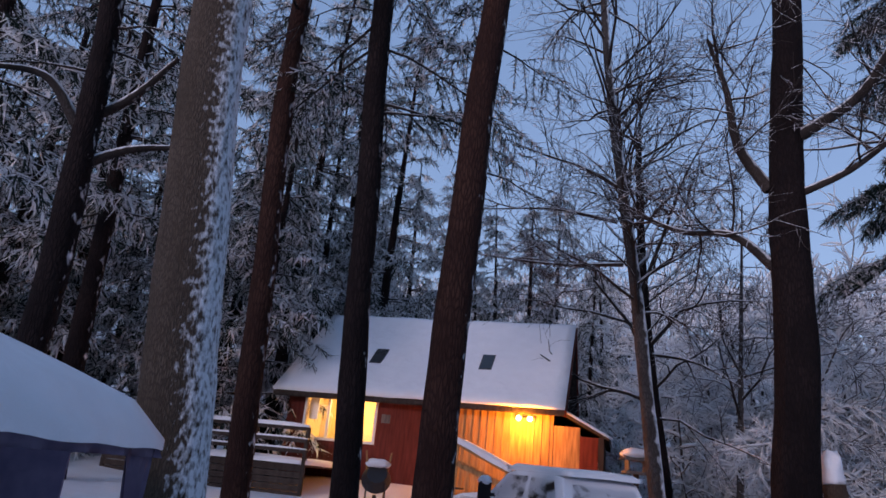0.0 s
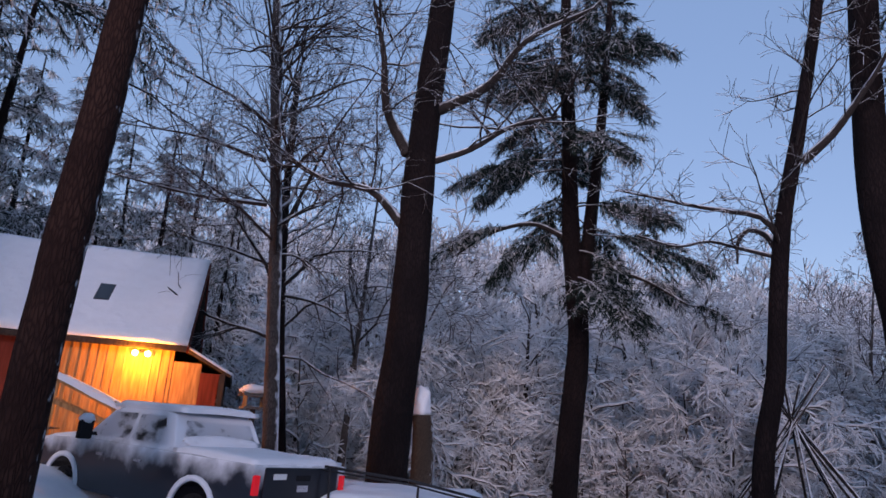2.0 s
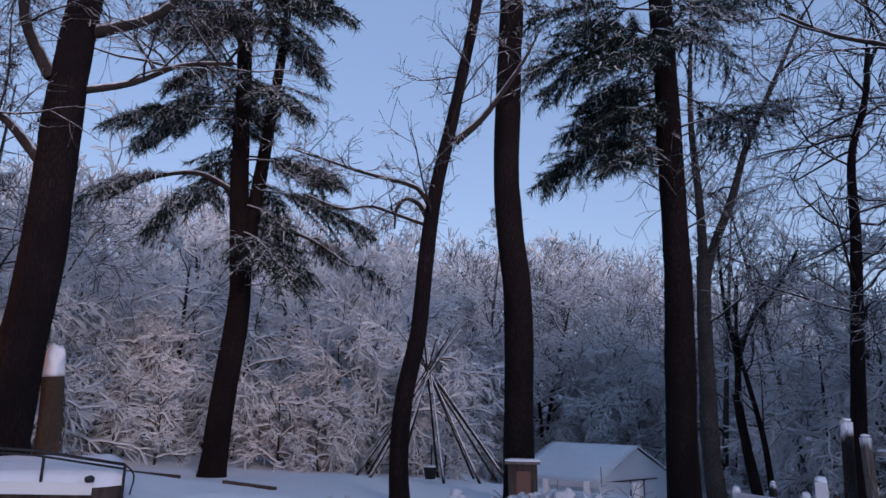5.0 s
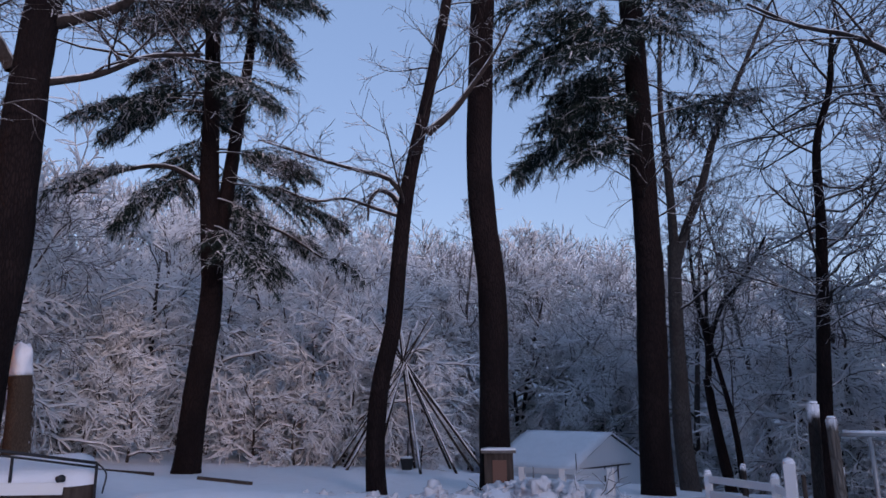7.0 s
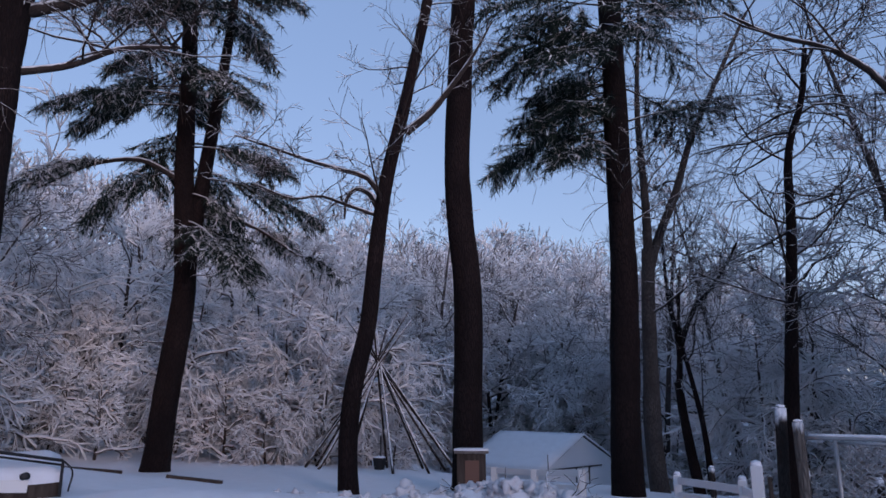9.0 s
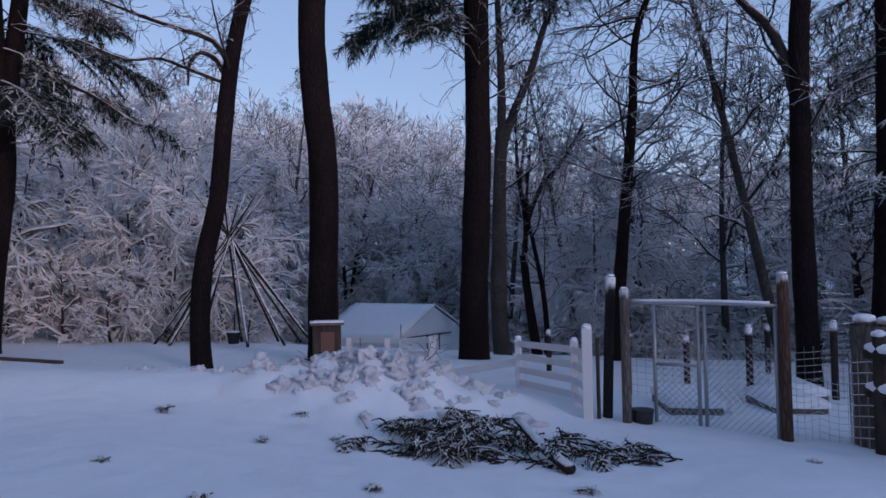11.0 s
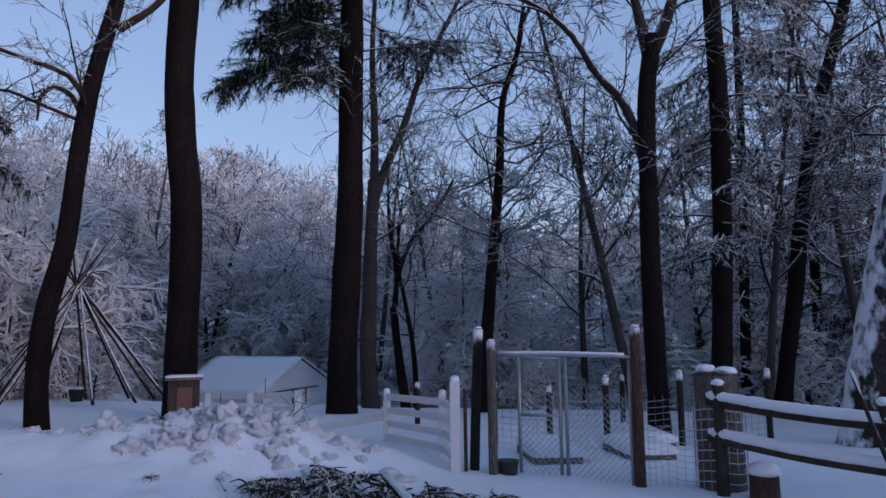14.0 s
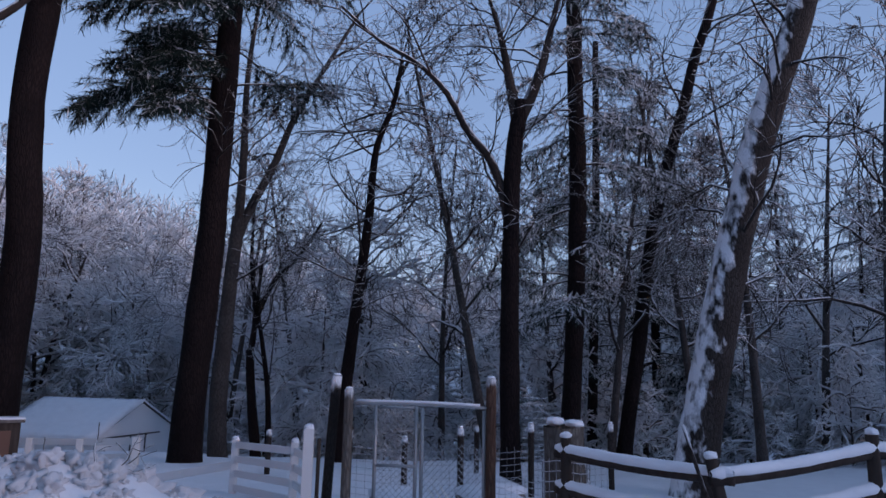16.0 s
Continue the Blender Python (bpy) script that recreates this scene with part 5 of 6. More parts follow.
        blob("snow_cap", (s * 1.16, 4.18, 1.7), (0.14, 0.1, 0.09), M_SNOW, m, 4)
        for y in (2.75, 3.85):
            part("door_handle", box(B(), min(s * 0.985, s * 1.01), max(s * 0.985, s * 1.01), y - 0.1, y + 0.1, 1.12, 1.16), M_CHROME, t)
    M_ARCH = M_TYRE
    for y in (1.25, 4.95):
        for s in (-1, 1):
            b = B()
            bmesh.ops.create_cone(b, cap_ends=True, segments=32, radius1=0.41, radius2=0.41, depth=0.28, matrix=Matrix.Translation((s * 0.84, y, 0.41)) @ Matrix.Rotation(radians(90), 4, 'Y'))
            bmesh.ops.bevel(b, geom=[e for e in b.edges if len(e.link_faces) == 2 and any(len(f.verts) > 8 for f in e.link_faces)], offset=0.05, segments=2, affect='EDGES')
            w = part("wheel", b, M_TYRE, t)
            b = B()
            bmesh.ops.create_cone(b, cap_ends=True, segments=24, radius1=0.25, radius2=0.22, depth=0.02, matrix=Matrix.Translation((s * 0.985, y, 0.41)) @ Matrix.Rotation(radians(90 * s), 4, 'Y'))
            part("rim", b, M_RIM, w)
            v, f = tubes([([(s * 0.99, y + 0.54 * math.cos(a), 0.5 + 0.54 * math.sin(a)) for a in [math.pi * q / 12 for q in range(13)]], [0.05] * 13)], 6)
            raw("wheel_arch", v, f, [M_SNOW], t)
    # snow heaped at the wheels
    return t


truck()


# ---- stump and trailer by the big tree ----
def stump_and_trailer():
    B = bmesh.new
    x, y = 7.86, 13.38
    z0 = gz(x, y)
    s = thing("tree_stump", (x, y, z0), "tall cut stump with a high cap of snow", "stump")
    trunk_mesh([(0, 0, -0.2), (0.0, 0.02, 1.0), (-0.05, 0.03, 2.3 - z0)], 0.25, 0.22, M_OAK, s, "trunk", 1.15, 16, 12)
    blob("snow_cap", (-0.08, 0.04, 2.5 - z0), (0.22, 0.22, 0.42), M_SNOW, s, 2, 0.3, cut=-0.2)
    a = math.degrees(math.atan2(9.55 - 10.25, 6.76 - 5.65))
    t = thing("utility_trailer", (5.65, 10.25, 0.3), "low utility trailer buried in snow with a dark top rail", "trailer", turn=a)
    L = 1.35
    M_IRON = mat("dark_iron", (0.03, 0.03, 0.033), 0.6, 0.5)
    part("bed", box(B(), -1.2, L, 0.0, 1.5, -0.5, 0.35), M_DARKWOOD, t)
    b = B()
    snow_slab(b, [(-1.25, -0.03, 0.35), (L + 0.03, -0.03, 0.35), (L + 0.03, 1.6, 0.5), (-1.25, 1.6, 0.5)], 0.2, cuts=14)
    part("snow_cover", b, M_SNOW, t, smooth=True)
    tube_part("top_rail", [(-1.2, -0.06, 0.96), (0.2, -0.06, 0.83), (L, -0.06, 0.62)], 0.022, M_IRON, t)
    tube_part("top_rail", [(-1.2, -0.06, 0.9), (0.2, -0.06, 0.77), (L, -0.06, 0.56)], 0.016, M_IRON, t)
    for x in (-1.1, 0.3, L):
        tube_part("stake", [(x, -0.06, -0.5), (x, -0.06, 0.62 + max(0, (L - x) * 0.14))], 0.02, M_IRON, t)
    tube_part("hook", [(L, -0.06, 0.62), (L + 0.12, -0.06, 0.5), (L + 0.1, -0.06, 0.2)], 0.012, M_IRON, t, n=8)
    part("side_plank", beam(B(), (-1.2, -0.1, 0.42), (0.95, -0.1, 0.3), 0.03, 0.16), M_WHITE, t, "snow-white side plank")
    blob("knob", (0.9, -0.14, 0.44), (0.07, 0.05, 0.05), M_IRON, t, 1)
    # two snow-covered boards far behind
    for k, (p, q) in enumerate((((10.9, 12.0, 0.55), (11.7, 11.2, 0.45)), ((9.2, 13.4, 0.8), (10.3, 12.6, 0.72)))):
        f = thing("plank", p, "dark plank lying in the snow bank", "plank")
        d = Vector(q) - Vector(p)
        g0, g1 = gz(p[0], p[1]) - p[2], gz(q[0], q[1]) - p[2]
        part("board", beam(B(), (0, 0, g0 + 0.02), (d.x, d.y, g1 + 0.02), 0.2, 0.08), M_DARKWOOD, f)


stump_and_trailer()


# ---- pole frame, fire pot, shed ----
def tipi():
    cx, cy = 19.2, 12.05
    z = gz(cx, cy)
    t = thing("pole_tipi", (cx, cy, z), "bare tipi frame of long thin poles tied near the top", "tipi")
    rng = random.Random(8)
    zc = 2.95 - z
    for k in range(13):
        a = 2 * math.pi * k / 13 + rng.uniform(-0.1, 0.1)
        if k in (3, 4):
            a += 0.25
        r = 2.6 * rng.uniform(0.9, 1.05)
        p0 = Vector((r * math.cos(a), r * math.sin(a), -0.15))
        p1 = Vector((rng.gauss(0, 0.06), rng.gauss(0, 0.06), zc))
        p2 = p1 + (p1 - p0).normalized() * rng.uniform(1.2, 2.0)
        tube_part("pole", [tuple(p0), tuple(p1), tuple(p2)], (0.045, 0.025), M_BRANCH, t, 6, 8)
    x, y = 17.53, 10.93
    f = thing("fire_pot", (x, y, gz(x, y)), "black iron fire pot rimmed with snow", "fire pit")
    b = bmesh.new()
    bmesh.ops.create_cone(b, cap_ends=True, segments=20, radius1=0.14, radius2=0.2, depth=0.32, matrix=Matrix.Translation((0, 0, 0.25)))
    M_IRON = mat("sooty_iron", (0.015, 0.015, 0.017), 0.7, 0.3)
    part("bowl", b, M_IRON, f)
    blob("snow_cap", (0, 0, 0.41), (0.18, 0.18, 0.05), M_SNOW, f, 2)
    tube_part("hanger", [(0.05, 0, 0.3), (0.05, 0, 1.0)], 0.02, M_IRON, f)


def shed():
    B = bmesh.new
    M_CANVAS = mat("white_canvas", (0.8, 0.81, 0.83), 0.8)
    M_FRAME = mat("dark_frame", (0.04, 0.04, 0.045), 0.6)
    # local: gable faces -x, ridge runs along +y
    s = thing("shelter", (29.3, 8.35, 0), "white canvas shelter with a snow-covered roof behind the fence", "shed", turn=70)
    zb = gz(29.3, 8.3) - 0.1
    e, p, hw = -0.85, 0.38, 2.5
    part("gable", prism(B(), [(-hw, zb), (hw, zb), (hw, e), (0, p), (-hw, e)], 0, 0.04), M_CANVAS, s)
    for y0, y1 in ((-hw, -hw + 0.06), (hw - 0.06, hw), (-0.4, -0.34), (0.5, 0.56)):
        part("upright", box(B(), -0.03, -0.002, y0, y1, zb, e), M_FRAME, s)
    for y in (-hw, hw):
        part("rafter", beam(B(), (-0.03, y * 1.06, e - 0.05), (-0.03, 0, p), 0.05, 0.07), M_FRAME, s)
    for y in (-hw, hw):
        part("eave_beam", beam(B(), (-0.05, y * 1.07, e - 0.13), (4.5, y * 1.07, e - 0.13), 0.05, 0.08), M_FRAME, s)
    part("tie", beam(B(), (-0.035, -hw * 0.5, e - 0.02), (-0.035, hw, e - 0.02), 0.05, 0.05), M_FRAME, s)
    # solid dark slab painted in for the shade of an opening
    part("opening_shade", box(B(), -0.05, -0.031, 0.15, 0.4, e - 0.7, e - 0.35), M_FRAME, s)
    for k in (-1, 1):
        q = [(-0.1, k * hw * 1.06, e - 0.06), (4.6, k * hw * 1.06, e - 0.06), (4.6, 0, p + 0.02), (-0.1, 0, p + 0.02)]
        b = B()
        snow_slab(b, q if k < 0 else q[::-1], 0.12, cuts=10)
        bmesh.ops.recalc_face_normals(b, faces=b.faces)
        part("roof", b, M_SNOW, s, "smooth snow-covered canvas roof", smooth=True)
    part("side_wall", box(B(), 0.04, 4.5, hw - 0.04, hw, zb, e), M_CANVAS, s)
    part("side_wall", box(B(), 0.04, 4.5, -hw, -hw + 0.04, zb, e), M_CANVAS, s)


def tree_box():
    B = bmesh.new
    x, y = 13.82, 6.38
    z = gz(x, y)
    t = thing("wooden_box", (x, y, z), "brown wooden box against the bent trunk, snow on its lid", "box", turn=-65)
    h = 0.74 - z
    M_BROWNDOOR = mat("brown_box_door", (0.13, 0.06, 0.04), 0.7)
    part("body", box(B(), -0.3, 0.3, -0.15, 0.2, -0.1, h - 0.06, 0.01), M_DARKWOOD, t)
    part("door", box(B(), -0.13, 0.16, -0.172, -0.152, 0.1, h - 0.2), M_BROWNDOOR, t)
    l = part("lid", box(B(), -0.36, 0.36, -0.22, 0.24, h - 0.06, h, 0.008), M_GREYWOOD, t)
    b = B()
    snow_slab(b, [(-0.36, -0.22, h), (0.36, -0.22, h), (0.36, 0.24, h), (-0.36, 0.24, h)], 0.035, cuts=6)
    part("snow_cover", b, M_SNOW, l, smooth=True)


tipi()
shed()
tree_box()


# ---- fences and gate ----
def post_thing(name, label, category, x, y, top, r, material, lean=(0, 0), cap=True, group="", square=False, z0=None):
    z = gz(x, y) if z0 is None else z0
    t = thing(name, (x, y, z), label, category, group)
    h = top - z
    if square:
        part("shaft", box(bmesh.new(), -r, r, -r, r, -0.2, h, 0.008), material, t)
    else:
        line = [(0, 0, -0.2), (lean[0] * 0.5 + 0.01, lean[1] * 0.5, h * 0.5), (lean[0], lean[1], h)]
        tube_part("shaft", line, r, material, t, 10, 8)
    if cap:
        blob("snow_cap", (lean[0], lean[1], h + 0.02), (r * 0.8, r * 0.8, 0.02), M_SNOW, t, int(x * 7), 0.2)
    return t


def netting(name, label, pts, h, pitch, r, material, z_off=0.0, diamond=False):
    """Wire mesh between the points of a line on the ground."""
    t = thing(name, (*pts[0][:2], gz(*pts[0][:2])), label, "fence")
    base = Vector(t.location)
    lines = []
    for (ax, ay), (bx, by) in zip(pts[:-1], pts[1:]):
        L = math.hypot(bx - ax, by - ay)
        za, zb = gz(ax, ay) + z_off, gz(bx, by) + z_off
        P = lambda s, zz: (ax + (bx - ax) * s / L - base.x, ay + (by - ay) * s / L - base.y, za + (zb - za) * s / L + zz - base.z)
        if diamond:
            s = -h
            while s < L:
                for up in (True, False):
                    s0, s1 = max(0.0, s), min(L, s + h)
                    if s1 - s0 < 0.02:
                        continue
                    z0_, z1_ = s0 - s, s1 - s
                    lines.append(([P(s0, z0_ if up else h - z0_), P(s1, z1_ if up else h - z1_)], [r, r]))
                s += pitch
        else:
            k = 0.0
            while k <= L:
                lines.append(([P(k, 0), P(k, h)], [r, r]))
                k += pitch
            zz = 0.0
            while zz <= h:
                m = 6
                lines.append(([P(L * i / m, zz - 0.04 * math.sin(math.pi * i / m)) for i in range(m + 1)], [r * 1.5] * (m + 1)))
                zz += pitch * 0.75
    v, f = tubes(lines, 3)
    raw("wire_mesh", v, f, [material], t)
    return t


def slide(before, dx, dy, dz):
    """Moves the things made since."""
    for o in scene.collection.objects:
        if o.parent is None and o not in before:
            o.location += Vector((dx, dy, dz))


GARDEN = (-0.2, -0.45, -0.06)


def fences():
    B = bmesh.new
    before = set(scene.collection.objects)
    M_VINYL = mat("white_vinyl", (0.66, 0.65, 0.65), 0.5)
    M_PIPE = mat("galvanised_pipe", (0.32, 0.33, 0.34), 0.5, 0.6)
    M_WIRE = frost("frosted_wire", (0.2, 0.2, 0.21), -0.2, 0.4)
    M_BROWNPOST = bark("brown_post", (0.09, 0.05, 0.038), (0.14, 0.085, 0.06), 6.0, wind=(0.9, 1.2))
    M_GREYPOST = bark("grey_post", (0.12, 0.105, 0.095), (0.2, 0.18, 0.16), 6.0, wind=(0.9, 1.2))
    # white rail fence
    wp = [(9.61, 1.11, 1.03, 0.065), (10.6, 1.35, 0.76, 0.055), (12.2, 2.42, 0.64, 0.055)]
    f = thing("rail_fence", (9.61, 1.11, gz(9.61, 1.11)), "white three-rail fence partly sunk in snow", "fence")
    b0 = Vector(f.location)
    for x, y, top, r in wp:
        p = part("post", box(B(), x - b0.x - r, x - b0.x + r, y - b0.y - r, y - b0.y + r, gz(x, y) - b0.z - 0.2, top - b0.z, 0.01), M_VINYL, f)
        blob("snow_cap", (x - b0.x, y - b0.y, top - b0.z + 0.01), (r, r, 0.05), M_SNOW, p, 1)
    for k, (a, c) in enumerate(((wp[0], wp[1]), (wp[1], wp[2]))):
        for z in (0.62, 0.4, 0.18, -0.04):
            za, zc = z + (0.05 if k == 0 else 0.02), z + (0.02 if k == 0 else -0.06)
            part("rail", beam(B(), (a[0] - b0.x, a[1] - b0.y, za - b0.z), (c[0] - b0.x, c[1] - b0.y, zc - b0.z), 0.04, 0.105, 0.006), M_VINYL, f)
    part("fallen_rail", beam(B(), (12.2 - b0.x, 2.42 - b0.y, 0.25 - b0.z), (12.4 - b0.x, 4.0 - b0.y, -0.05 - b0.z), 0.04, 0.13, 0.006), M_VINYL, f, "fallen white rail")
    f = thing("rail_fence", (15.75, 4.97, gz(15.75, 4.97)), "low white fence before the canvas shelter", "fence")
    b0 = Vector(f.location)
    fp = [(15.6, 4.3, 0.34), (15.75, 4.97, 0.34), (16.39, 6.29, 0.25), (16.98, 7.55, 0.2), (17.5, 8.8, 0.15)]
    for x, y, top in fp[1:]:
        part("post", box(B(), x - b0.x - 0.07, x - b0.x + 0.07, y - b0.y - 0.07, y - b0.y + 0.07, gz(x, y) - b0.z - 0.2, top - b0.z, 0.01), M_VINYL, f)
    for a, c in zip(fp[1:-1], fp[2:]):
        for dz in (-0.08, -0.4):
            part("rail", beam(B(), (a[0] - b0.x, a[1] - b0.y, a[2] + dz - b0.z), (c[0] - b0.x, c[1] - b0.y, c[2] + dz - b0.z), 0.05, 0.14, 0.006), M_VINYL, f)
    # gate posts
    post_thing("gate_post", "dark leaning post wrapped in wire and flecked with snow", "post", 9.81, 0.88, 1.7, 0.066, M_BRANCH, (0.0, -0.09))
    post_thing("gate_post", "grey wooden gate post with a cap of snow", "post", 9.61, 0.62, 1.53, 0.06, M_GREYPOST)
    post_thing("gate_post", "reddish brown gate post with a cap of snow", "post", 9.11, -1.17, 1.7, 0.065, M_BROWNPOST)
    post_thing("thin_stake", "thin dark stake beside the white post", "stake", 9.68, 0.98, 0.9, 0.025, M_DARKWOOD, cap=False)
    t = thing("gate_lintel", (9.61, 0.62, 1.36), "galvanised pipe over the gate with a line of snow", "pipe")
    tube_part("pipe", [(0, -0.05, 0), (-0.25, -0.9, 0.0), (-0.5, -1.75, -0.02)], 0.022, M_PIPE, t, n=8)
    tube_part("snow_line", [(0, -0.1, 0.03), (-0.25, -0.9, 0.032), (-0.48, -1.65, 0.012)], 0.018, M_SNOW, t, n=8)
    # gate leaf and fixed panel of chain link
    for (a, c, top, nm, lb) in (((9.85, 0.25), (9.72, -0.28), 1.33, "garden_gate", "chain-link garden gate on a bent pipe frame"), ((9.70, -0.36), (9.2, -1.1), 1.3, "mesh_panel", "chain-link panel drifted with snow")):
        z = gz(*a)
        g = thing(nm, (*a, z), lb, "gate")
        d = Vector((c[0] - a[0], c[1] - a[1], 0))
        h = top - z
        for q in (Vector((0, 0, 0)), d):
            tube_part("upright", [(q.x, q.y, -0.05), (q.x + 0.005, q.y, h * 0.5), (q.x, q.y, h)], 0.025, M_PIPE, g)
        for zz in ((h - 0.03, h * 0.5) if nm == "garden_gate" else ()):
            tube_part("crossbar", [(0, 0, zz), (d.x * 0.5, d.y * 0.5, zz), (d.x, d.y, zz)], 0.02, M_PIPE, g)
        lines = []
        L, hh, pitch = d.length, (h * 0.98 if nm == "garden_gate" else h * 0.72), 0.085
        u = d / L
        s = -hh
        while s < L:
            for up in (True, False):
                s0, s1 = max(0.0, s), min(L, s + hh)
                if s1 - s0 > 0.02:
                    z0_, z1_ = (s0 - s, s1 - s) if up else (hh - (s0 - s), hh - (s1 - s))
                    lines.append(([tuple(u * s0 + Vector((0, 0, z0_))), tuple(u * s1 + Vector((0, 0, z1_)))], [0.004, 0.004]))
            s += pitch
        v, fcs = tubes(lines, 3)
        raw("wire_mesh", v, fcs, [M_WIRE], g)
    netting("wire_fence", "sagging wire fence crusted with snow", [(9.11, -1.2), (9.3, -1.55), (9.15, -1.95)], 0.75, 0.1, 0.0025, M_WIRE)
    netting("wire_fence", "far wire fence of the garden crusted with snow", [(12.1, 0.6), (12.15, -1.26), (12.38, -2.53), (13.0, -4.2)], 0.9, 0.14, 0.003, M_WIRE)
    for x, y, top in ((12.15, -1.26, 0.86), (12.38, -2.53, 0.92), (13.2, -0.4, 0.6), (12.1, 0.6, 0.8), (13.0, -4.2, 0.9), (15.9, -2.2, 0.6), (17.0, 1.6, 0.5), (14.9, 2.2, 0.55)):
        post_thing("garden_post", "dark garden post with a cap of snow", "post", x, y, top, 0.055, M_BRANCH, group="garden posts")
    # wire-wrapped pile by the rail fence
    x, y = 9.15, -2.15
    z = gz(x, y)
    p = thing("wrapped_stump", (x, y, z), "stump wrapped in snowy wire netting with heaps of snow on top", "stump")
    trunk_mesh([(0, 0, -0.2), (0.02, 0, 0.5), (0, 0.02, 1.12 - z)], 0.27, 0.25, M_GREYPOST, p, "trunk", 1.1, 16, 8)
    blob("snow_cap", (-0.05, -0.1, 1.16 - z), (0.15, 0.12, 0.05), M_SNOW, p, 1)
    blob("snow_cap", (0.05, 0.12, 1.18 - z), (0.11, 0.12, 0.06), M_SNOW, p, 2)
    lines = []
    for k in range(9):
        lines.append(([(0.3 * math.cos(a), 0.3 * math.sin(a), 0.05 + 0.12 * k + 0.02 * math.sin(3 * a)) for a in [2 * math.pi * i / 20 for i in range(21)]], [0.008] * 21))
    for i in range(18):
        a = 2 * math.pi * i / 18
        lines.append(([(0.3 * math.cos(a), 0.3 * math.sin(a), 0), (0.3 * math.cos(a), 0.3 * math.sin(a), 1.05)], [0.005, 0.005]))
    v, fcs = tubes(lines, 3)
    raw("wire_mesh", v, fcs, [M_WIRE], p)
    # netting round the foot of the tree behind
    bx, by = 14.16, -3.06
    nt = thing("tree_guard", (bx, by, gz(bx, by)), "wire tree guard beaded with snow", "tree guard")
    lines = []
    for k in range(14):
        lines.append(([(0.245 * math.cos(a), 0.245 * math.sin(a), 0.05 + 0.13 * k + 0.008 * math.sin(3 * a + k)) for a in [2 * math.pi * i / 20 for i in range(21)]], [0.003 + 0.006 * ((i * 7 + k * 3) % 5 > 2) for i in range(21)]))
    v, fcs = tubes(lines, 3)
    raw("wire_mesh", v, fcs, [frost("snow_beaded_wire", (0.2, 0.2, 0.2), -0.9, -0.2)], nt)
    # split-rail fence
    f = thing("split_rail_fence", (8.72, -2.02, gz(8.72, -2.02)), "dark split-rail fence with thick snow on each rail", "fence")
    b0 = Vector(f.location)
    P = [(8.72, -2.02, 1.02), (7.2, -3.2, 0.95), (7.35, -5.0, 1.2), (7.2, -7.4, 1.2)]
    for k, (x, y, top) in enumerate(P):
        pz = gz(x, y) - b0.z
        ln = (-0.06, -0.1) if k == 1 else (0, 0)
        po = tube_part("post", [(x - b0.x + ln[0], y - b0.y + ln[1], pz - 0.2), (x - b0.x, y - b0.y, (top - b0.z) * 0.5), (x - b0.x - ln[0], y - b0.y - ln[1], top - b0.z)], (0.075, 0.065), M_DARKWOOD, f, 8, 8)
        blob("snow_cap", (x - b0.x - ln[0], y - b0.y - ln[1], top - b0.z + 0.03), (0.068, 0.068, 0.045), M_SNOW, po, k)
    for k in range(3):
        a, c = P[k], P[k + 1]
        for dz in (-0.2, -0.62):
            pa = Vector((a[0] - b0.x, a[1] - b0.y, a[2] + dz - b0.z))
            pc = Vector((c[0] - b0.x, c[1] - b0.y, c[2] + dz - b0.z))
            u = (pc - pa).normalized()
            pa, pc = pa - u * 0.15, pc + u * 0.1
            mid = (pa + pc) / 2 + Vector((0, 0, -0.03))
            r = tube_part("rail", [tuple(pa), tuple(mid), tuple(pc)], (0.055, 0.05), M_DARKWOOD, f, 7, 10)
            up = Vector((0, 0, 0.075))
            line = smooth_line([tuple(pa + up), tuple(mid + up), tuple(pc + up)], 26)
            rng = random.Random(k * 7 + int(dz * 10))
            rad = np.array([0.062 + 0.012 * noise.noise((i * 0.5, k, dz)) for i in range(26)])
            rad[0] = rad[-1] = 0.03
            v, fcs = tubes([(line, rad)], 10)
            raw("snow_cover", v, fcs, [M_SNOW], r)
    st = thing("leaning_stake", (7.05, -3.05, gz(7.05, -3.05)), "thin pole leaning across the rail fence", "pole")
    tube_part("pole", [(-0.1, -0.2, -0.1), (0.1, 0.05, 0.8), (0.25, 0.22, 1.55)], (0.03, 0.018), M_BRANCH, st, 6, 8)
    # chopping block
    x, y = 8.55, -2.42
    c = thing("chopping_block", (x, y, gz(x, y)), "cut log block with a thick cushion of snow", "log")
    b = B()
    bmesh.ops.create_cone(b, cap_ends=True, segments=20, radius1=0.165, radius2=0.155, depth=0.42, matrix=Matrix.Translation((0, 0, 0.14)))
    bmesh.ops.bevel(b, geom=[e for e in b.edges if any(len(q.verts) > 8 for q in e.link_faces)], offset=0.015, segments=1, affect='EDGES')
    part("block", b, M_BROWNPOST, c)
    blob("snow_cap", (0, 0, 0.38), (0.18, 0.18, 0.1), M_SNOW, c, 6, 0.15, cut=-0.03)
    # tub and leaning boards inside the gate
    x, y = 9.72, 0.43
    c = thing("tub", (x, y, gz(x, y)), "black plastic tub by the gate", "tub")
    b = B()
    bmesh.ops.create_cone(b, cap_ends=True, segments=18, radius1=0.12, radius2=0.15, depth=0.22, matrix=Matrix.Translation((0, 0, 0.08)))
    part("bucket", b, mat("black_plastic", (0.015, 0.015, 0.017), 0.5), c)
    x, y = 10.7, -0.75
    c = thing("leaning_boards", (x, y, gz(x, y)), "pale boards leaning under snow inside the garden", "boards")
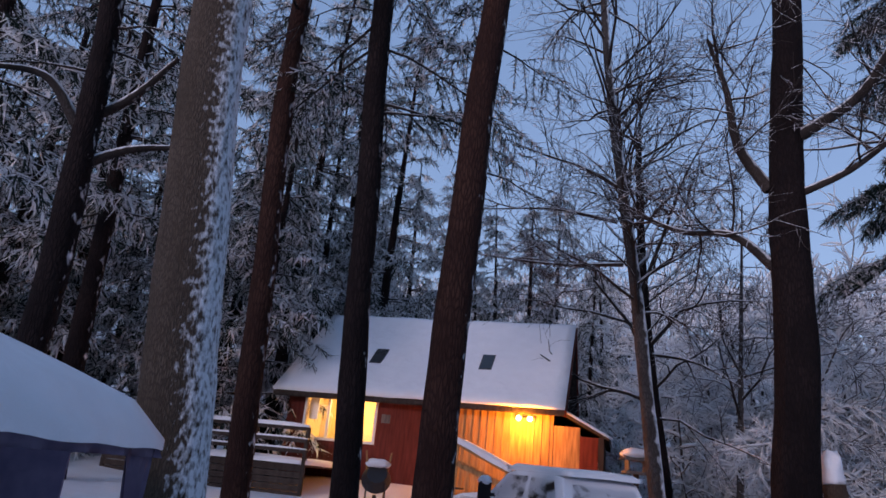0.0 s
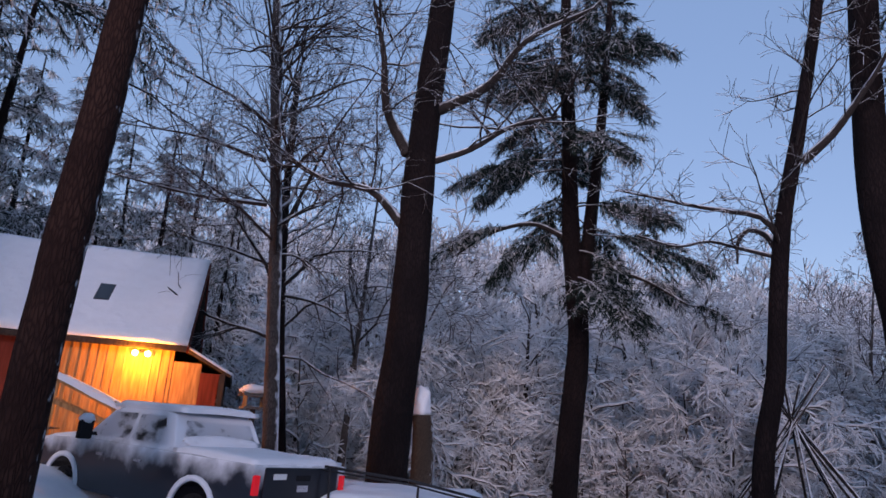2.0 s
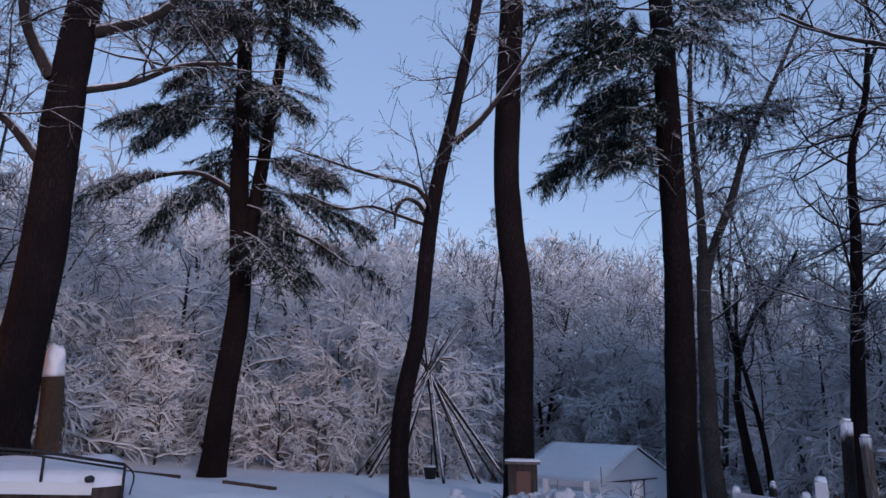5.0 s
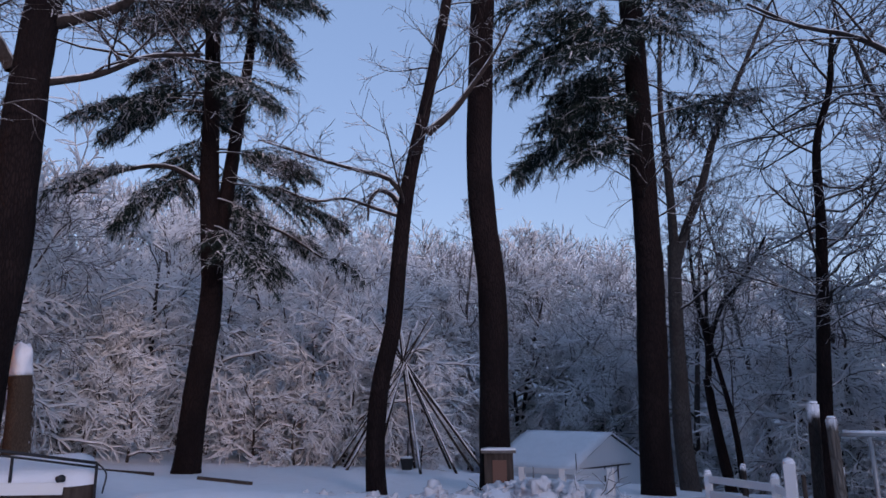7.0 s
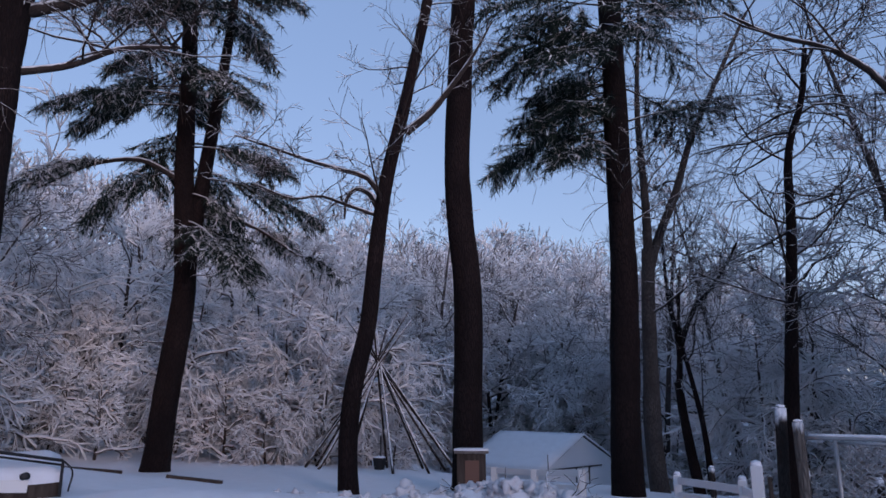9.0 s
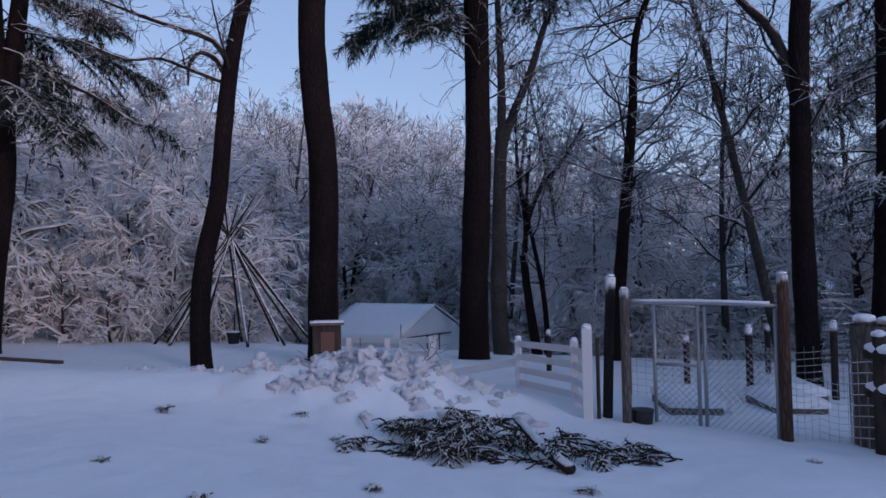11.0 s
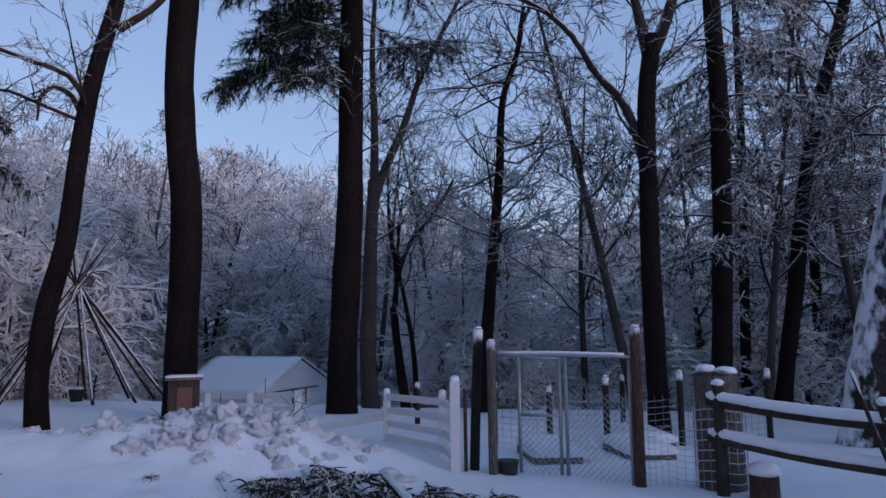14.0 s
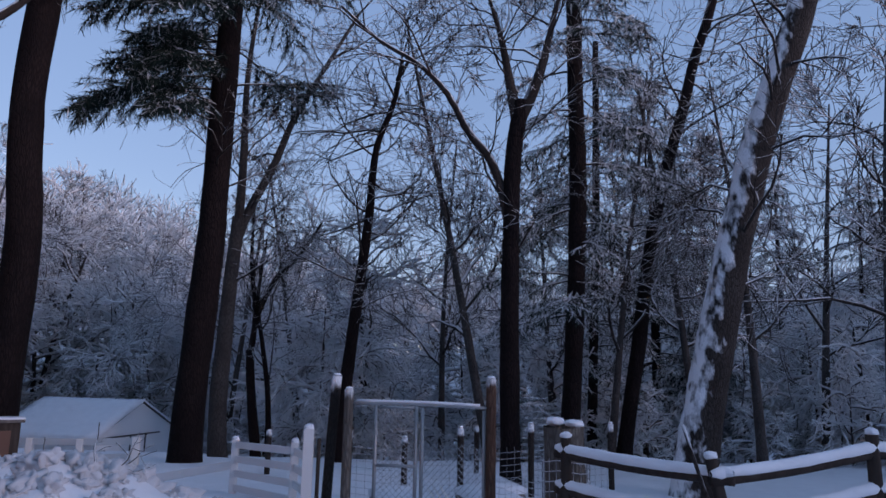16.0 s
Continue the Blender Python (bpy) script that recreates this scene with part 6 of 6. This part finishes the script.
    for k in range(3):
        part("board", beam(B(), (0.05 * k, 0.2 - 0.1 * k, 0.42), (0.02 * k, -0.12 - 0.1 * k, -0.02), 0.09, 0.02), M_WHITE, c)
    for k, (x, y) in enumerate(((11.0, -0.2), (12.6, -1.9), (11.4, -1.6))):
        c = thing("raised_bed", (x, y, gz(x, y)), "raised garden bed under a cushion of snow", "garden bed", "garden beds", 10)
        part("frame", box(B(), -0.6, 0.6, -0.35, 0.35, -0.1, 0.18), M_GREYWOOD, c)
        b = B()
        snow_slab(b, [(-0.62, -0.37, 0.18), (0.62, -0.37, 0.18), (0.62, 0.37, 0.18), (-0.62, 0.37, 0.18)], 0.14, cuts=8)
        part("snow_cover", b, M_SNOW, c, smooth=True)
    slide(before, *GARDEN)


fences()


# ---- brush heap and litter on the snow ----
def brush():
    rng = random.Random(3)
    before = set(scene.collection.objects)
    t = thing("brush_heap", (7.5, 1.9, gz(7.5, 1.9)), "heap of cut pine boughs dusted with snow", "brush pile")
    b0 = Vector(t.location)
    M_STICK = mat("dark_cut_stick", (0.04, 0.032, 0.028), 0.85)
    # two loose mounds of boughs, thinning out towards their ends
    for k in range(46):
        f = rng.gauss(-0.28, 0.3) if k % 3 else rng.gauss(0.45, 0.28)
        x, y = 7.55 + rng.gauss(0, 0.36), 1.9 - 1.35 * f
        h = 0.3 * math.exp(-((f + 0.15) * 1.7) ** 2) * rng.random()
        z = gz(x - 0.2, y - 0.45) + 0.03 + h
        lines, bv, bmi = [], [], []
        bough(rng, (x - b0.x, y - b0.y, z - b0.z), rng.uniform(0, 6.28), rng.uniform(0.35, 0.8), rng.uniform(-0.05, 0.35), lines, bv, bmi, 1.5, 0.085, 0.22, 0.011, 0.15, -0.1)
        crown_mesh(lines, bv, bmi, t, M_STICK, "bough")
    for k in range(18):
        f = rng.gauss(0, 0.5)
        x, y = 7.4 + rng.gauss(0, 0.35), 1.9 - 1.3 * f
        a, L = rng.uniform(0, 6.28), rng.uniform(0.4, 1.0)
        z = gz(x - 0.2, y - 0.45) + 0.05 + 0.25 * rng.random() * math.exp(-(f * 1.7) ** 2)
        p = Vector((x, y, z)) - b0
        q = p + Vector((math.cos(a) * L, math.sin(a) * L, rng.uniform(-0.05, 0.12)))
        tube_part("stick", [tuple(p), tuple((p + q) / 2 + Vector((0, 0, 0.08))), tuple(q)], (0.013, 0.006), M_BRANCH if k % 3 == 0 else M_STICK, t, 5, 6)
    z = gz(6.6, 0.9)
    tube_part("log", [tuple(Vector((7.75, 1.75, z + 0.26)) - b0), tuple(Vector((7.2, 1.45, z + 0.15)) - b0), tuple(Vector((6.72, 1.12, z + 0.05)) - b0)], (0.045, 0.06), M_BRANCH, t, 10, 10)
    # sprays lying out on the snow
    for k in range(16):
        lines, bv, bmi = [], [], []
        x, y = (7.0 + rng.gauss(0, 0.15), 2.75 - 0.2 * k) if k < 8 else (7.5 + rng.gauss(0, 0.15), 0.8 - 0.1 * (k - 8))
        bough(rng, (x - b0.x, y - b0.y, gz(x - 0.2, y - 0.45) + 0.03 - b0.z), rng.uniform(-0.9, 0.9), rng.uniform(0.35, 0.7), 0.05, lines, bv, bmi, 1.2, 0.08, 0.1, 0.009, 0.05, -0.02)
        crown_mesh(lines, bv, bmi, t, M_STICK, "bough")
    # torn twigs on the drive
    for k, (x, y) in enumerate(((6.48, 4.16), (7.51, 4.09), (5.34, 4.88), (6.99, 3.45), (7.84, -1.22), (6.16, 1.05), (8.81, 6.65), (5.6, 2.6), (4.9, 3.6), (7.2, 5.6))):
        s = thing("pine_sprig", (x, y, gz(x, y)), "torn pine sprig lying on the snow", "twig", "sprigs")
        lines, bv, bmi = [], [], []
        bough(rng, (0, 0, 0.02), rng.uniform(0, 6.28), rng.uniform(0.12, 0.24), 0.05, lines, bv, bmi, 1.0, 0.06, 0.2, 0.008, 0.1, -0.02)
        crown_mesh(lines, bv, bmi, s, name="sprig")
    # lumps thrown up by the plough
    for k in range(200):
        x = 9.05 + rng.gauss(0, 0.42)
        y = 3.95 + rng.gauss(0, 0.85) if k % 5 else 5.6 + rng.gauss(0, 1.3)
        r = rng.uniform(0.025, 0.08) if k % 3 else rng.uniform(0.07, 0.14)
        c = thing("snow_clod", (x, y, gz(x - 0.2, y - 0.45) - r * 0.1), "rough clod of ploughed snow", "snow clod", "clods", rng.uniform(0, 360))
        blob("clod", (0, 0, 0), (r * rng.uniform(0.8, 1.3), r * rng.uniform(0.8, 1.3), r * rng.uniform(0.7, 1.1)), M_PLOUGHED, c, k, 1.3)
    for k in range(9):
        x, y = 9.0 + rng.gauss(0, 0.4), 3.7 + rng.gauss(0, 0.8)
        s = thing("broken_branch", (x, y, gz(x, y)), "broken twigs sticking out of the snow bank", "twig", "bank twigs")
        out = []
        grow(rng, (0, 0, 0), (rng.gauss(0, 1), rng.gauss(0, 1), 0.6), rng.uniform(0.3, 0.6), 0.012, 1, out, kids=4, depth=2)
        branch_crown(out, s, name="twig")
    slide(before, -0.2, -0.45, -0.01)


brush()
